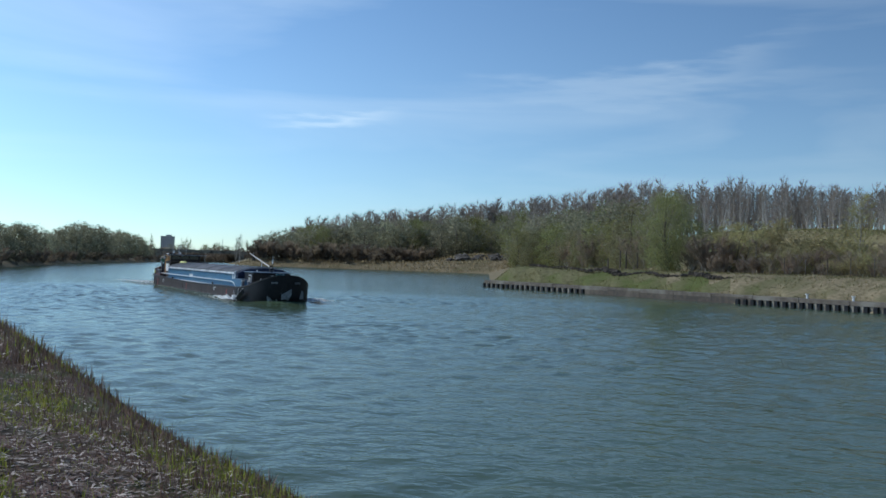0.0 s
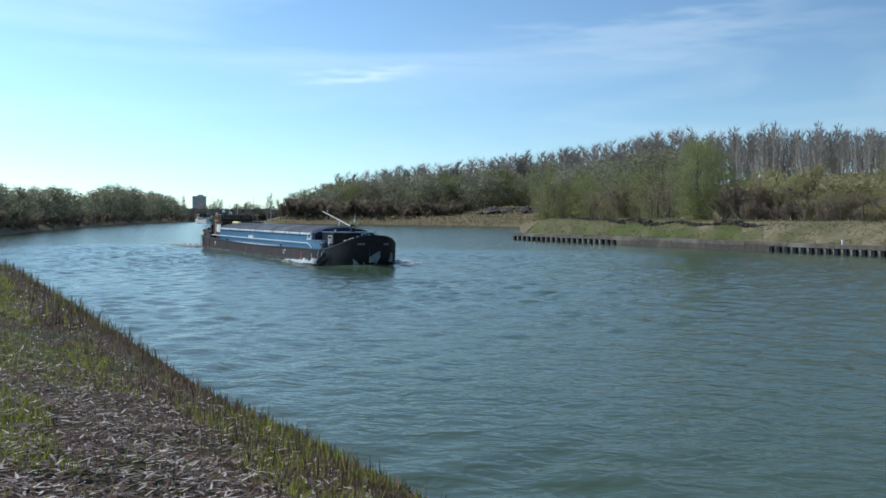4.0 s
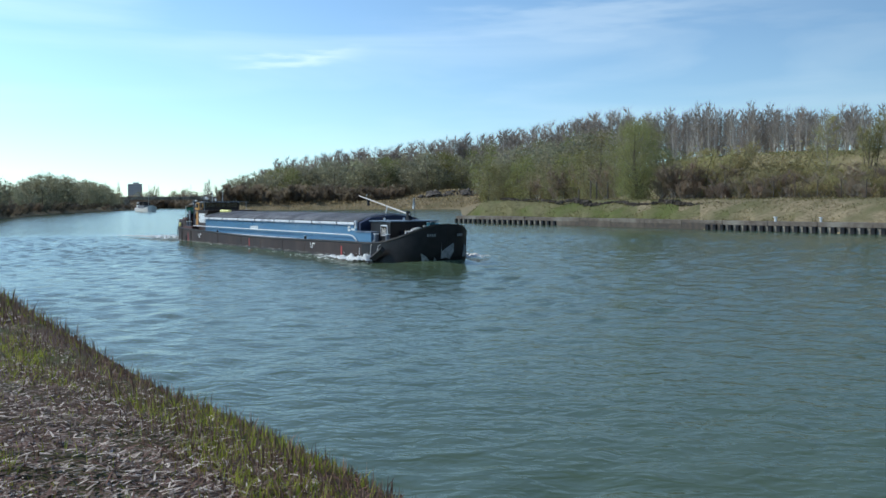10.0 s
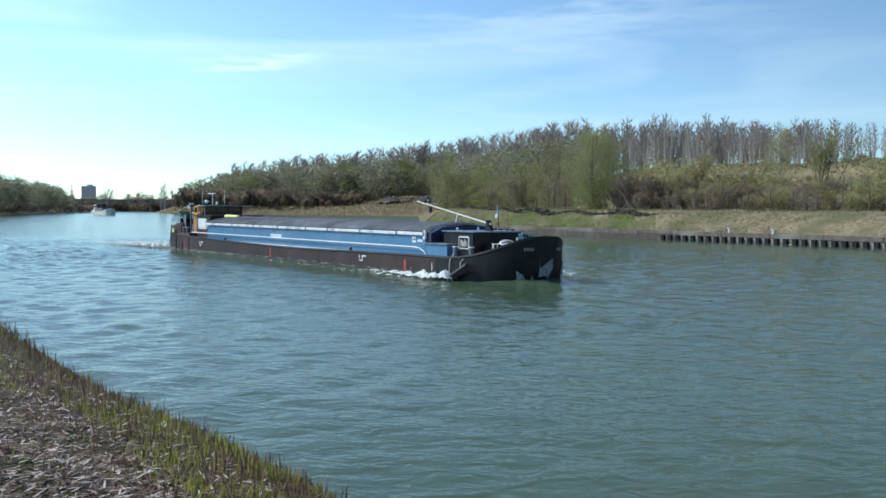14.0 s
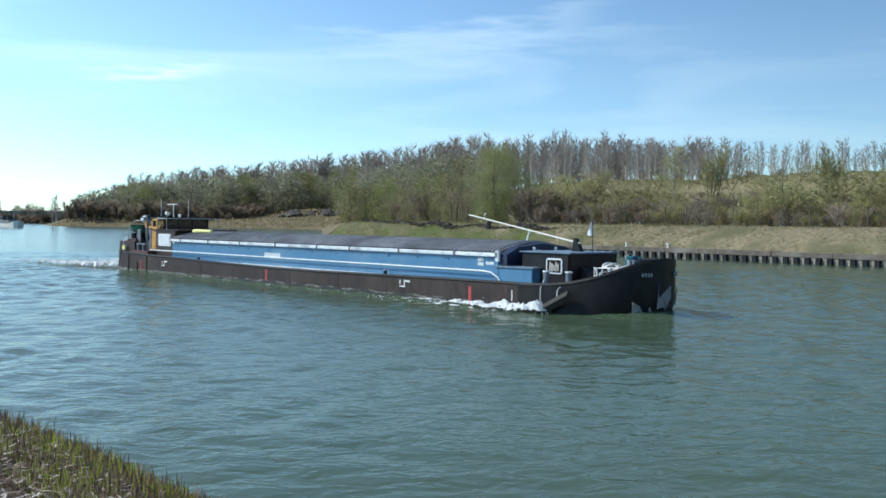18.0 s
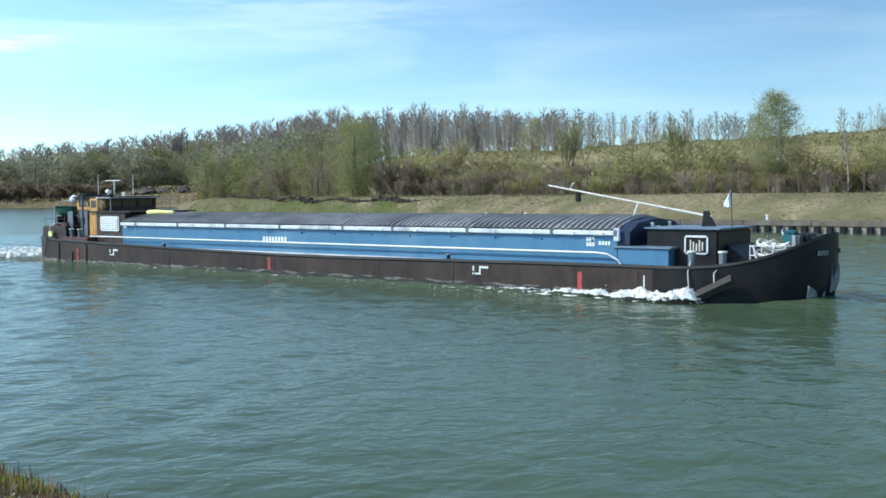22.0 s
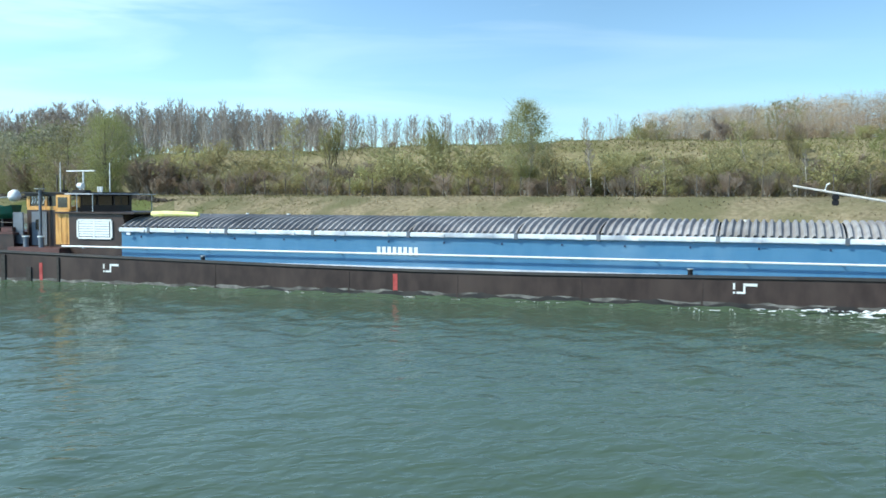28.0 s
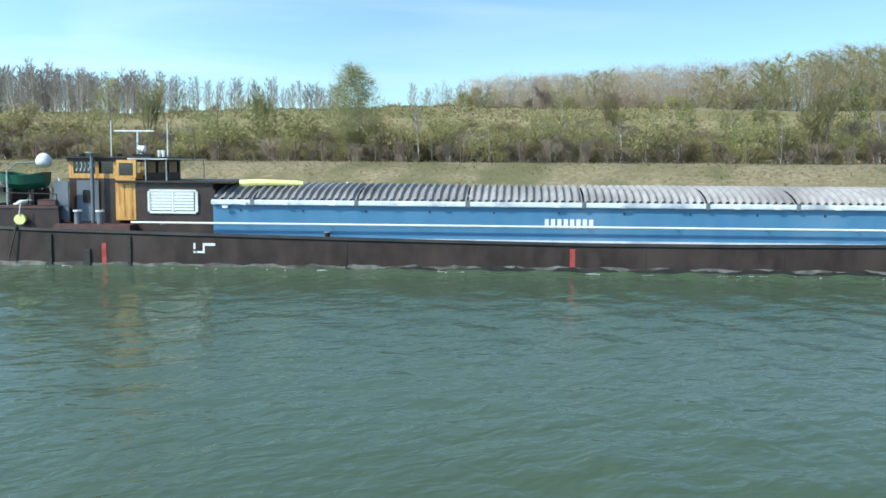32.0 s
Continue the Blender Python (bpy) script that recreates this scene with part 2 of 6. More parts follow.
def water_material():
    m = bpy.data.materials.new("canal_water")
    m.use_nodes = True
    n, l = m.node_tree.nodes, m.node_tree.links
    bs = n["Principled BSDF"]
    co = n.new("ShaderNodeTexCoord")
    heights = []
    for sx, sy, turn, det, amp in ((1.7, 2.5, 20, 2.0, 0.040), (4.2, 5.6, 10, 2.0, 0.010), (0.16, 0.26, 45, 2.0, 0.05)):
        mp, tx, mu = n.new("ShaderNodeMapping"), n.new("ShaderNodeTexNoise"), n.new("ShaderNodeMath")
        mp.inputs["Rotation"].default_value, mp.inputs["Scale"].default_value = (0, 0, radians(turn)), (sx, sy, 1.0)
        tx.inputs["Scale"].default_value, tx.inputs["Detail"].default_value = 1.0, det
        tx.inputs["Distortion"].default_value = 0.4
        mu.operation, mu.inputs[1].default_value = "MULTIPLY", amp
        l.new(co.outputs["Object"], mp.inputs["Vector"])
        l.new(mp.outputs["Vector"], tx.inputs["Vector"])
        l.new(tx.outputs["Fac"], mu.inputs[0])
        heights.append(mu.outputs["Value"])
    a1, a2, bp = n.new("ShaderNodeMath"), n.new("ShaderNodeMath"), n.new("ShaderNodeBump")
    l.new(heights[0], a1.inputs[0])
    l.new(heights[1], a1.inputs[1])
    l.new(a1.outputs["Value"], a2.inputs[0])
    l.new(heights[2], a2.inputs[1])
    bp.inputs["Strength"].default_value, bp.inputs["Distance"].default_value = 1.0, 1.0
    l.new(a2.outputs["Value"], bp.inputs["Height"])
    l.new(bp.outputs["Normal"], bs.inputs["Normal"])
    tn, mx = n.new("ShaderNodeTexNoise"), n.new("ShaderNodeMixRGB")
    tn.inputs["Scale"].default_value, tn.inputs["Detail"].default_value = 0.06, 3.0
    mx.inputs["Color1"].default_value, mx.inputs["Color2"].default_value = (0.060, 0.089, 0.053, 1), (0.073, 0.106, 0.064, 1)
    l.new(co.outputs["Object"], tn.inputs["Vector"])
    l.new(tn.outputs["Fac"], mx.inputs["Fac"])
    l.new(mx.outputs["Color"], bs.inputs["Base Color"])
    bs.inputs["Roughness"].default_value, bs.inputs["IOR"].default_value, bs.inputs["Specular IOR Level"].default_value = 0.13, 1.33, 0.155
    return m


M_WATER = water_material()
M_GROUND = surf("bank_earth_grass", (0.165, 0.132, 0.076), (0.27, 0.215, 0.135), 0.7, 0.95, 0, 0.08, (0.15, 0.128, 0.068), 7.0, 0.36, 0.15)
M_SLOPE = surf("quay_slope_turf", (0.18, 0.145, 0.086), (0.285, 0.232, 0.145), 0.45, 0.95, 0, 0.09, (0.14, 0.13, 0.065), 6.0, 0.42, 0.15)
M_SPUR = surf("spur_turf", (0.112, 0.106, 0.05), (0.185, 0.168, 0.085), 0.5, 0.95, 0, 0.09, (0.10, 0.115, 0.036), 5.0, 0.45, 0.15)
M_SAND = surf("sandy_earth", (0.36, 0.29, 0.20), (0.47, 0.40, 0.29), 0.7, 0.95, 0, 0.05)
M_HILL = surf("hillside_turf", (0.205, 0.168, 0.09), (0.29, 0.243, 0.14), 1.1, 0.95, 0, 0.1, (0.18, 0.162, 0.075), 9.0, 0.36, 0.15)
M_BANK = surf("bank_soil", (0.07, 0.044, 0.032), (0.125, 0.085, 0.06), 0.10, 0.95, 0, 0.03, (0.075, 0.085, 0.03), 1.6, 0.4, 0.15)
M_STEEL = surf("quay_steel", (0.06, 0.05, 0.042), (0.11, 0.085, 0.065), 0.5, 0.8, 0.2, 0.01, (0.16, 0.13, 0.10), 3.0, 0.3)
M_CONC = surf("quay_cap", (0.22, 0.19, 0.15), (0.34, 0.30, 0.24), 0.6, 0.9, 0, 0.01, (0.10, 0.085, 0.065), 4.0, 0.4)
M_CAP = surf("weathered_cap", (0.10, 0.08, 0.063), (0.165, 0.138, 0.11), 0.6, 0.9, 0, 0.01, (0.22, 0.20, 0.165), 3.0, 0.3)
M_BARK = surf("bark_grey", (0.24, 0.215, 0.185), (0.38, 0.35, 0.31), 0.3, 0.9, 0, 0.02, rnd=0.2)
M_BARK_D = surf("bark_dark", (0.10, 0.085, 0.065), (0.18, 0.155, 0.12), 0.3, 0.9, 0, 0.02, rnd=0.2)
M_BARK_W = surf("birch_bark", (0.52, 0.48, 0.42), (0.68, 0.64, 0.58), 0.2, 0.8, 0, 0.01, (0.12, 0.10, 0.09), 0.5, 0.25)
M_TWIG = leafy("bare_twigs", (0.26, 0.22, 0.185), (0.40, 0.35, 0.30), 0.12, 0.45)
M_TWIG_B = leafy("brown_twigs", (0.26, 0.21, 0.155), (0.4, 0.335, 0.25), 0.22, 0.5)
M_TWIG_T = leafy("tan_twigs", (0.46, 0.365, 0.26), (0.62, 0.505, 0.37), 0.15, 0.5)
M_BARK_P = surf("poplar_bark", (0.38, 0.35, 0.31), (0.54, 0.50, 0.45), 0.3, 0.9, 0, 0.02, rnd=0.15)
M_TWIG_S = leafy("dark_scrub_twigs", (0.205, 0.165, 0.118), (0.30, 0.248, 0.178), 0.15, 0.6)
M_LEAF = leafy("spring_leaves", (0.20, 0.212, 0.08), (0.31, 0.32, 0.13), 0.2, 0.5)
M_LEAF_W = leafy("willow_leaves", (0.25, 0.255, 0.105), (0.37, 0.37, 0.175), 0.1, 0.5)
M_LEAF_B = leafy("pale_birch_leaves", (0.30, 0.30, 0.14), (0.42, 0.41, 0.21), 0.1, 0.55)
M_LEAF_O = leafy("olive_buds", (0.325, 0.30, 0.14), (0.45, 0.415, 0.205), 0.22, 0.5)
M_LEAF_D = leafy("dark_leaves", (0.205, 0.20, 0.10), (0.32, 0.305, 0.16), 0.22, 0.5)
# far trees' leaves: distance haze is put into the paler, greyer colour
M_LEAF_F = leafy("hazed_olive_leaves", (0.245, 0.24, 0.155), (0.36, 0.352, 0.235), 0.2, 0.62)

# ---- ground: both banks and the hill, one sheet ----
R_LAND = [(-3, 149), (-3.2, 165), (-2.5, 200), (-4.5, 300), (-8, 425), (-60, 430), (-118, 420), (-140, 470), (-215, 760), (-700, 2600), (4500, 2600),
          (4500, -4500), (2500, -3644), (217, -184.7)]
L_LAND = [(-820, 2600), (-262, 760), (-200, 560), (-168, 468), (-155, 380), (-131, 286), (-104, 206), (-91, 166), (-75, 127), (-81, 117), (-62, 90), (-36, 58),
          (-23, 42), (-8.6, 20.7), (-4.2, 14.1), (-1.6, 10.9), (0.0, 8.6), (3.0, 4.1), (30, -36), (2700, -4500), (-4500, -4500), (-4500, 2600)]
QA, QD = np.array((-3.0, 149.0)), np.array((0.5514, -0.8342))
QN = np.array((0.8342, 0.5514))


def inland(x, y, land):
    """Signed distance to a shore polygon, positive on land."""
    best, odd = np.full(x.shape, 1e12), np.zeros(x.shape, bool)
    for (ax, ay), (bx, by) in zip(land, land[1:] + land[:1]):
        dx, dy = bx - ax, by - ay
        k = np.clip(((x - ax) * dx + (y - ay) * dy) / (dx * dx + dy * dy), 0, 1)
        best = np.minimum(best, (x - ax - k * dx) ** 2 + (y - ay - k * dy) ** 2)
        if ay != by:
            odd ^= ((ay > y) != (by > y)) & (x < dx * (y - ay) / dy + ax)
    d = np.sqrt(best)
    return np.where(odd, d, -d)


def smooth(v, a, b):
    k = np.clip((v - a) / (b - a), 0, 1)
    return k * k * (3 - 2 * k)


def wobble(x, y, f):
    return (np.sin(x * f + 1.3) * np.cos(y * f * 1.27 + 0.4) + 0.5 * np.sin(x * f * 2.3 + y * f * 1.9) + 0.25 * np.sin(x * f * 5.1 - y * f * 4.3 + 2)) / 1.75


def ground_z(x, y):
    """The height of the ground at arrays x, y."""
    x, y = np.asarray(x, float), np.asarray(y, float)
    dr, dl = inland(x, y, R_LAND), inland(x, y, L_LAND)
    s = (x - QA[0]) * QD[0] + (y - QA[1]) * QD[1]
    q = (x - QA[0]) * QN[0] + (y - QA[1]) * QN[1]
    # quay side: cap, grass slope, ledge, hill
    wq, wh = smooth(s, -34, -14), smooth(np.degrees(np.arctan2(x, y)), 7.6, 11.2) * smooth(dr, 12, 40)
    low = (0.9 - 0.8 * (1 - smooth(s, -1, 1))) * smooth(dr, 0, 0.6) + 2.4 * smooth(dr, 1.6 * smooth(s, -1, 1), 4.5 + 5 * smooth(s, 0, 25))
    low = low + wobble(x, y, 0.9) * 0.12 * smooth(dr, 1.5, 4) * (1 - smooth(dr, 10, 14))
    hill = (7.4 + 0.3 * smooth(s, 20, 90) - 1.0 * smooth(s, 60, 140) - 1.0 * smooth(s, 140, 200)) * smooth(q, 17, 47) + wobble(x, y, 0.12) * 0.5 * smooth(q, 25, 50)
    far = 3.1 * smooth(dr, 0, 13) + 1.6 * smooth(dr, 8, 60) + 11.0 * smooth(dr, 70, 210) * smooth(np.degrees(np.arctan2(x, y)), -17.5, -9)
    zr = np.maximum(low * wq, 0) + (1 - wq) * far + wh * hill + (1 - wh) * 6 * smooth(dr, 60, 200) * wq
    zr = zr + 5.0 * np.exp(-((x + 8) / 26) ** 2 - ((y - 462) / 20) ** 2)
    near = np.hypot(x, y) < 60
    zl = 0.8 * smooth(dl, 0.0, 1.5) + 0.72 * smooth(dl, 1.4, 5.0) + 0.6 * smooth(dl, 8, 40)
    zl = zl + np.where(near, wobble(x, y, 2.1) * 0.05 + wobble(x, y, 6.3) * 0.018, 0) * smooth(dl, 0.5, 2)
    z = np.where(dr > 0, zr, np.where(dl > 0, zl, -np.minimum(2.5, 0.6 * np.minimum(-dr, -dl)) - 0.02))
    # behind the quay's face the earth keeps below the cap
    return np.where((dr > -1.2) & (dr < 1.5) & (s > 1), -1.5, z)


def mesh_from(name, verts, faces, mats, smooth_it=False, idx=None):
    me = bpy.data.meshes.new(name)
    me.from_pydata(verts, [], faces)
    for m in mats if isinstance(mats, (list, tuple)) else [mats]:
        me.materials.append(m)
    if smooth_it:
        me.polygons.foreach_set("use_smooth", [True] * len(me.polygons))
    if idx is not None:
        me.polygons.foreach_set("material_index", idx)
    me.update()
    return me


def build_ground():
    az = np.radians(np.concatenate([np.arange(-180, -52, 4.0), np.arange(-52, 84, 0.4), np.arange(84, 180, 4.0)]))
    rad = np.concatenate([[0.02], np.geomspace(0.6, 12, 40), np.geomspace(12.6, 4300, 170)])
    A, R = np.meshgrid(az, rad)
    X, Y = R * np.sin(A), R * np.cos(A)
    Z = ground_z(X, Y)
    n, k = len(az), len(rad)
    verts = np.stack([X.ravel(), Y.ravel(), Z.ravel()], -1).tolist()
    faces = [(i * n + j, i * n + (j + 1) % n, (i + 1) * n + (j + 1) % n, (i + 1) * n + j) for i in range(k - 1) for j in range(n)]
    near = (inland(X, Y, L_LAND) > -3) & (R < 75)
    s, q = (X - QA[0]) * QD[0] + (Y - QA[1]) * QD[1], (X - QA[0]) * QN[0] + (Y - QA[1]) * QN[1]
    kind = np.where(near, 1, np.where((np.degrees(A) > 5.5) & (np.degrees(A) < 6.7) & (R > 158) & (R < 182), 5, np.where((s > -60) & (s < 50 + 14 * wobble(X, Y, 0.45) - 1.2 * q) & (q > -30) & (q < 16) & (R < 260) & (R > 80), 4, np.where((s > -14) & (q > 0) & (q < 21) & (R < 400), 2, np.where((s > -30) & (q >= 21) & (q < 75) & (np.degrees(A) > 10), 3, 0)))))
    idx = kind[:-1].ravel().tolist()
    ob = new("ground", mesh_from("ground", verts, faces, [M_GROUND, M_BANK, M_SLOPE, M_HILL, M_SPUR, M_SAND], True, idx))
    tagged(ob, "grassy canal banks and hillside of dry spring turf", "ground", kind="structure")


build_ground()

WATER_Z = -0.06


def build_water():
    """Wind chop in real relief over the near reach, flat beyond."""
    rng = random.Random(77)
    step, x0, x1, y0, y1 = 0.34, -55.0, 75.0, -12.0, 112.0
    nx, ny = int((x1 - x0) / step) + 1, int((y1 - y0) / step) + 1
    X, Y = np.meshgrid(np.linspace(x0, x1, nx), np.linspace(y0, y1, ny))
    Z = np.zeros_like(X)
    gust = 0.75 + 0.35 * wobble(X, Y, 0.11)
    for _ in range(42):
        lam = rng.choice((0.9, 1.0, 1.15, 1.3, 1.6, 2.1)) * rng.uniform(0.88, 1.14)
        way = radians(rng.gauss(165, 60))
        kx, ky = math.sin(way) * 6.2832 / lam, math.cos(way) * 6.2832 / lam
        ph = X * kx + Y * ky + rng.uniform(0, 6.283) + 0.7 * wobble(X + 13 * lam, Y, 0.21)
        Z += 0.0052 * lam ** 0.6 * (np.sin(ph) + 0.22 * np.cos(2 * ph))
    edge = smooth(X, x0, x0 + 14) * (1 - smooth(X, x1 - 14, x1)) * smooth(Y, y0, y0 + 12) * (1 - smooth(Y, y1 - 25, y1))
    Z = Z * gust * edge + WATER_Z
    verts = np.stack([X.ravel(), Y.ravel(), Z.ravel()], -1).tolist()
    faces = [(j * nx + i, j * nx + i + 1, (j + 1) * nx + i + 1, (j + 1) * nx + i) for j in range(ny - 1) for i in range(nx - 1)]
    n, B = len(verts), 4000.0
    verts += [(-B, -B, WATER_Z), (B, -B, WATER_Z), (B, B, WATER_Z), (-B, B, WATER_Z)]
    c = (0, nx - 1, nx * ny - 1, nx * (ny - 1))
    faces += [(n, n + 1, c[1], c[0]), (n + 1, n + 2, c[2], c[1]), (n + 2, n + 3, c[3], c[2]), (n + 3, n, c[0], c[3])]
    return new("water", mesh_from("water", verts, faces, M_WATER, True))


water = build_water()
tagged(water, "wind-rippled grey-green canal water", "water", kind="structure")


# ---- mesh helpers ----
def part(name, bm, material, parent, label=""):
    me = bpy.data.meshes.new(name)
    bm.to_mesh(me)
    bm.free()
    me.materials.append(material)
    ob = new(name, me)
    ob.parent = parent
    if label:
        tagged(ob, label)
    return ob


def solid(*boxes, bevel=0.0):
    """A bmesh of boxes (x0, x1, y0, y1, z0, z1)."""
    bm = bmesh.new()
    for x0, x1, y0, y1, z0, z1 in boxes:
        bmesh.ops.create_cube(bm, size=1, matrix=Matrix.Translation(((x0 + x1) / 2, (y0 + y1) / 2, (z0 + z1) / 2)) @ Matrix.Diagonal((x1 - x0, y1 - y0, z1 - z0, 1)))
    if bevel:
        bmesh.ops.bevel(bm, geom=bm.edges[:], offset=bevel, segments=2, affect="EDGES")
    return bm


def tube(*runs, seg=8):
    """A bmesh of round bars; each run: a list of points and a radius (or two, tapering)."""
    bm = bmesh.new()
    for pts, r in runs:
        pts = [Vector(p) for p in pts]
        r0, r1 = r if isinstance(r, tuple) else (r, r)
        rings = []
        for i, p in enumerate(pts):
            d = (pts[min(i + 1, len(pts) - 1)] - pts[max(i - 1, 0)]).normalized()
            e = d.orthogonal().normalized() if abs(d.z) > 0.95 else d.cross(Vector((0, 0, 1))).normalized()
            g = d.cross(e)
            rr = r0 + (r1 - r0) * i / (len(pts) - 1)
            rings.append([bm.verts.new(p + (e * math.cos(a) + g * math.sin(a)) * rr) for a in [2 * math.pi * k / seg for k in range(seg)]])
        for a, b in zip(rings, rings[1:]):
            for k in range(seg):
                bm.faces.new((a[k], a[(k + 1) % seg], b[(k + 1) % seg], b[k]))
        bm.faces.new(rings[0][::-1])
        bm.faces.new(rings[-1])
    bmesh.ops.recalc_face_normals(bm, faces=bm.faces[:])
    return bm


def prism(outline, x0, x1, axis="x"):
    """An outline of (a, z) pairs drawn out along x (a is y) or along y (a is x)."""
    bm = bmesh.new()
    put = (lambda s, a, z: (s, a, z)) if axis == "x" else (lambda s, a, z: (a, s, z))
    v0 = [bm.verts.new(put(x0, a, z)) for a, z in outline]
    v1 = [bm.verts.new(put(x1, a, z)) for a, z in outline]
    n = len(outline)
    for i in range(n):
        bm.faces.new((v0[i], v0[(i + 1) % n], v1[(i + 1) % n], v1[i]))
    bm.faces.new(v0[::-1])
    bm.faces.new(v1)
    bmesh.ops.recalc_face_normals(bm, faces=bm.faces[:])
    return bm


def disc(x, y, z, r, h, seg=16):
    return tube(([(x, y, z), (x, y, z + h)], r), seg=seg)


def thing(name, m, label, category, group="", kind=""):
    ob = new(name)
    ob.matrix_basis = m
    return tagged(ob, label, category, group, kind)

# ---- the barge: x along the keel from the stern, y from the starboard side to port, z over the waterline ----
M_HULL = surf("hull_brown_black", (0.033, 0.021, 0.0175), (0.057, 0.038, 0.032), 0.35, 0.55, 0.0, 0.004, (0.068, 0.047, 0.039), 2.2, 0.3, stretch=(1, 1, 0.5), spec=0.3)
M_BLACK = surf("black_paint", (0.009, 0.008, 0.009), (0.017, 0.015, 0.016), 0.4, 0.45, 0.0, 0.002, (0.02, 0.016, 0.014), 1.5, 0.2, spec=0.25)
M_TAR = surf("tarred_steel", (0.016, 0.013, 0.012), (0.035, 0.028, 0.024), 0.5, 0.55, 0.0, 0.003, (0.05, 0.04, 0.033), 1.5, 0.25)
M_BLUE = surf("blue_paint", (0.064, 0.185, 0.325), (0.08, 0.21, 0.355), 0.5, 0.4, 0.0, 0.001, (0.12, 0.245, 0.38), 2.0, 0.22, stretch=(1, 1, 0.4), coat=0.8)
M_NAVY = surf("navy_tarpaulin", (0.010, 0.016, 0.045), (0.02, 0.03, 0.075), 0.4, 0.6, 0, 0.02)
M_HATCH = surf("hatch_aluminium", (0.265, 0.248, 0.243), (0.37, 0.35, 0.336), 0.5, 0.7, 0.0, 0.002, (0.20, 0.185, 0.18), 2.0, 0.3, rnd=0.12, spec=0.3)
M_RIM = surf("hatch_rim_zinc", (0.66, 0.67, 0.69), (0.77, 0.77, 0.79), 0.3, 0.4, 0.05, 0.002, (0.4, 0.41, 0.45), 1.0, 0.25, rnd=0.06)
M_WHITE = surf("white_paint", (0.74, 0.74, 0.72), (0.82, 0.82, 0.80), 0.3, 0.45, 0, 0, (0.6, 0.57, 0.52), 0.8, 0.15)
M_PALE = surf("pale_blue_roof", (0.13, 0.18, 0.245), (0.18, 0.235, 0.30), 0.4, 0.5, 0, 0.002, (0.22, 0.27, 0.33), 1.0, 0.3, spec=0.3)
M_BROWN = surf("brown_cabin_paint", (0.028, 0.014, 0.010), (0.046, 0.024, 0.018), 0.4, 0.5, 0, 0.002, (0.06, 0.036, 0.027), 1.0, 0.2)
M_WOOD = surf("varnished_oak", (0.58, 0.29, 0.075), (0.70, 0.38, 0.115), 0.12, 0.4, 0, 0.002, (0.42, 0.18, 0.04), 0.5, 0.3, stretch=(4, 4, 0.5), coat=0.3)
M_RED = surf("red_mark", (0.36, 0.045, 0.04), (0.46, 0.075, 0.065), 0.1, 0.6, 0, 0, (0.30, 0.03, 0.025), 0.4, 0.3)
M_DECK = surf("red_oxide_deck", (0.075, 0.032, 0.028), (0.12, 0.052, 0.047), 0.4, 0.7, 0, 0.003, (0.06, 0.04, 0.035), 1.0, 0.3)
M_GREY = surf("grey_paint", (0.12, 0.135, 0.16), (0.17, 0.185, 0.21), 0.4, 0.5, 0, 0.002, (0.09, 0.10, 0.12), 0.8, 0.3)
M_GREEN = surf("green_paint", (0.012, 0.10, 0.062), (0.02, 0.14, 0.085), 0.3, 0.45, 0, 0.002, (0.03, 0.07, 0.05), 0.6, 0.2)
M_TEAL = plain("teal_motor", (0.012, 0.115, 0.15), 0.45)
M_YELLOW = surf("yellow_sheet", (0.75, 0.72, 0.22), (0.82, 0.80, 0.36), 0.2, 0.6, 0, 0.01)
M_GLASS = surf("dark_window_glass", (0.012, 0.012, 0.014), (0.025, 0.025, 0.028), 0.5, 0.06, 0, 0, spec=0.8)
M_CURTAIN = surf("white_blind", (0.70, 0.72, 0.74), (0.80, 0.82, 0.83), 0.06, 0.7, 0, 0, stretch=(0.1, 0.1, 5))
M_SPAR = surf("pale_spar", (0.52, 0.48, 0.42), (0.66, 0.62, 0.56), 0.15, 0.5)
M_ROPE = surf("pale_rope", (0.55, 0.53, 0.49), (0.74, 0.72, 0.68), 0.05, 0.9, 0, 0.003)
M_TIMBER = surf("old_timber", (0.026, 0.023, 0.02), (0.065, 0.057, 0.05), 0.1, 0.9, 0, 0.005, stretch=(0.4, 4, 4))
M_STEELB = surf("galvanised", (0.38, 0.38, 0.37), (0.52, 0.52, 0.5), 0.2, 0.45, 0.6, 0.001)
M_FOAM = leafy("foam", (0.86, 0.88, 0.88), (0.95, 0.96, 0.96), 0.02, 0.3)

M_SCUM = surf("waterline_scum", (0.10, 0.095, 0.085), (0.24, 0.225, 0.20), 0.3, 0.9, 0, 0, (0.06, 0.05, 0.045), 1.0, 0.35)
M_ANCHOR = surf("worn_anchor_paint", (0.18, 0.18, 0.18), (0.31, 0.31, 0.30), 0.15, 0.7, 0, 0.003)

BEAM = 5.05


def half_breadth(u, z=0.5):
    b = BEAM / 2
    tip = 38.3 - 0.45 * max(0, 0.4 - z)
    if u > 33.8:
        b *= max(0.0, 1 - (min(u, tip) - 33.8) ** 2.6 / (tip - 33.8) ** 2.6) ** (1 / 2.3)
    if u < 0.8:
        b *= 0.45 + 0.55 * (1 - ((0.8 - u) / 3.15) ** 2) ** 0.5
    return b


def sheer(u):
    return 0.86 + 1.02 * max(0, (u - 33.6) / 4.65) ** 2.9 + 0.28 * max(0, (18.0 - u) / 18) ** 1.4 + 0.13 * max(0, min(1, (u - 20) / 11))


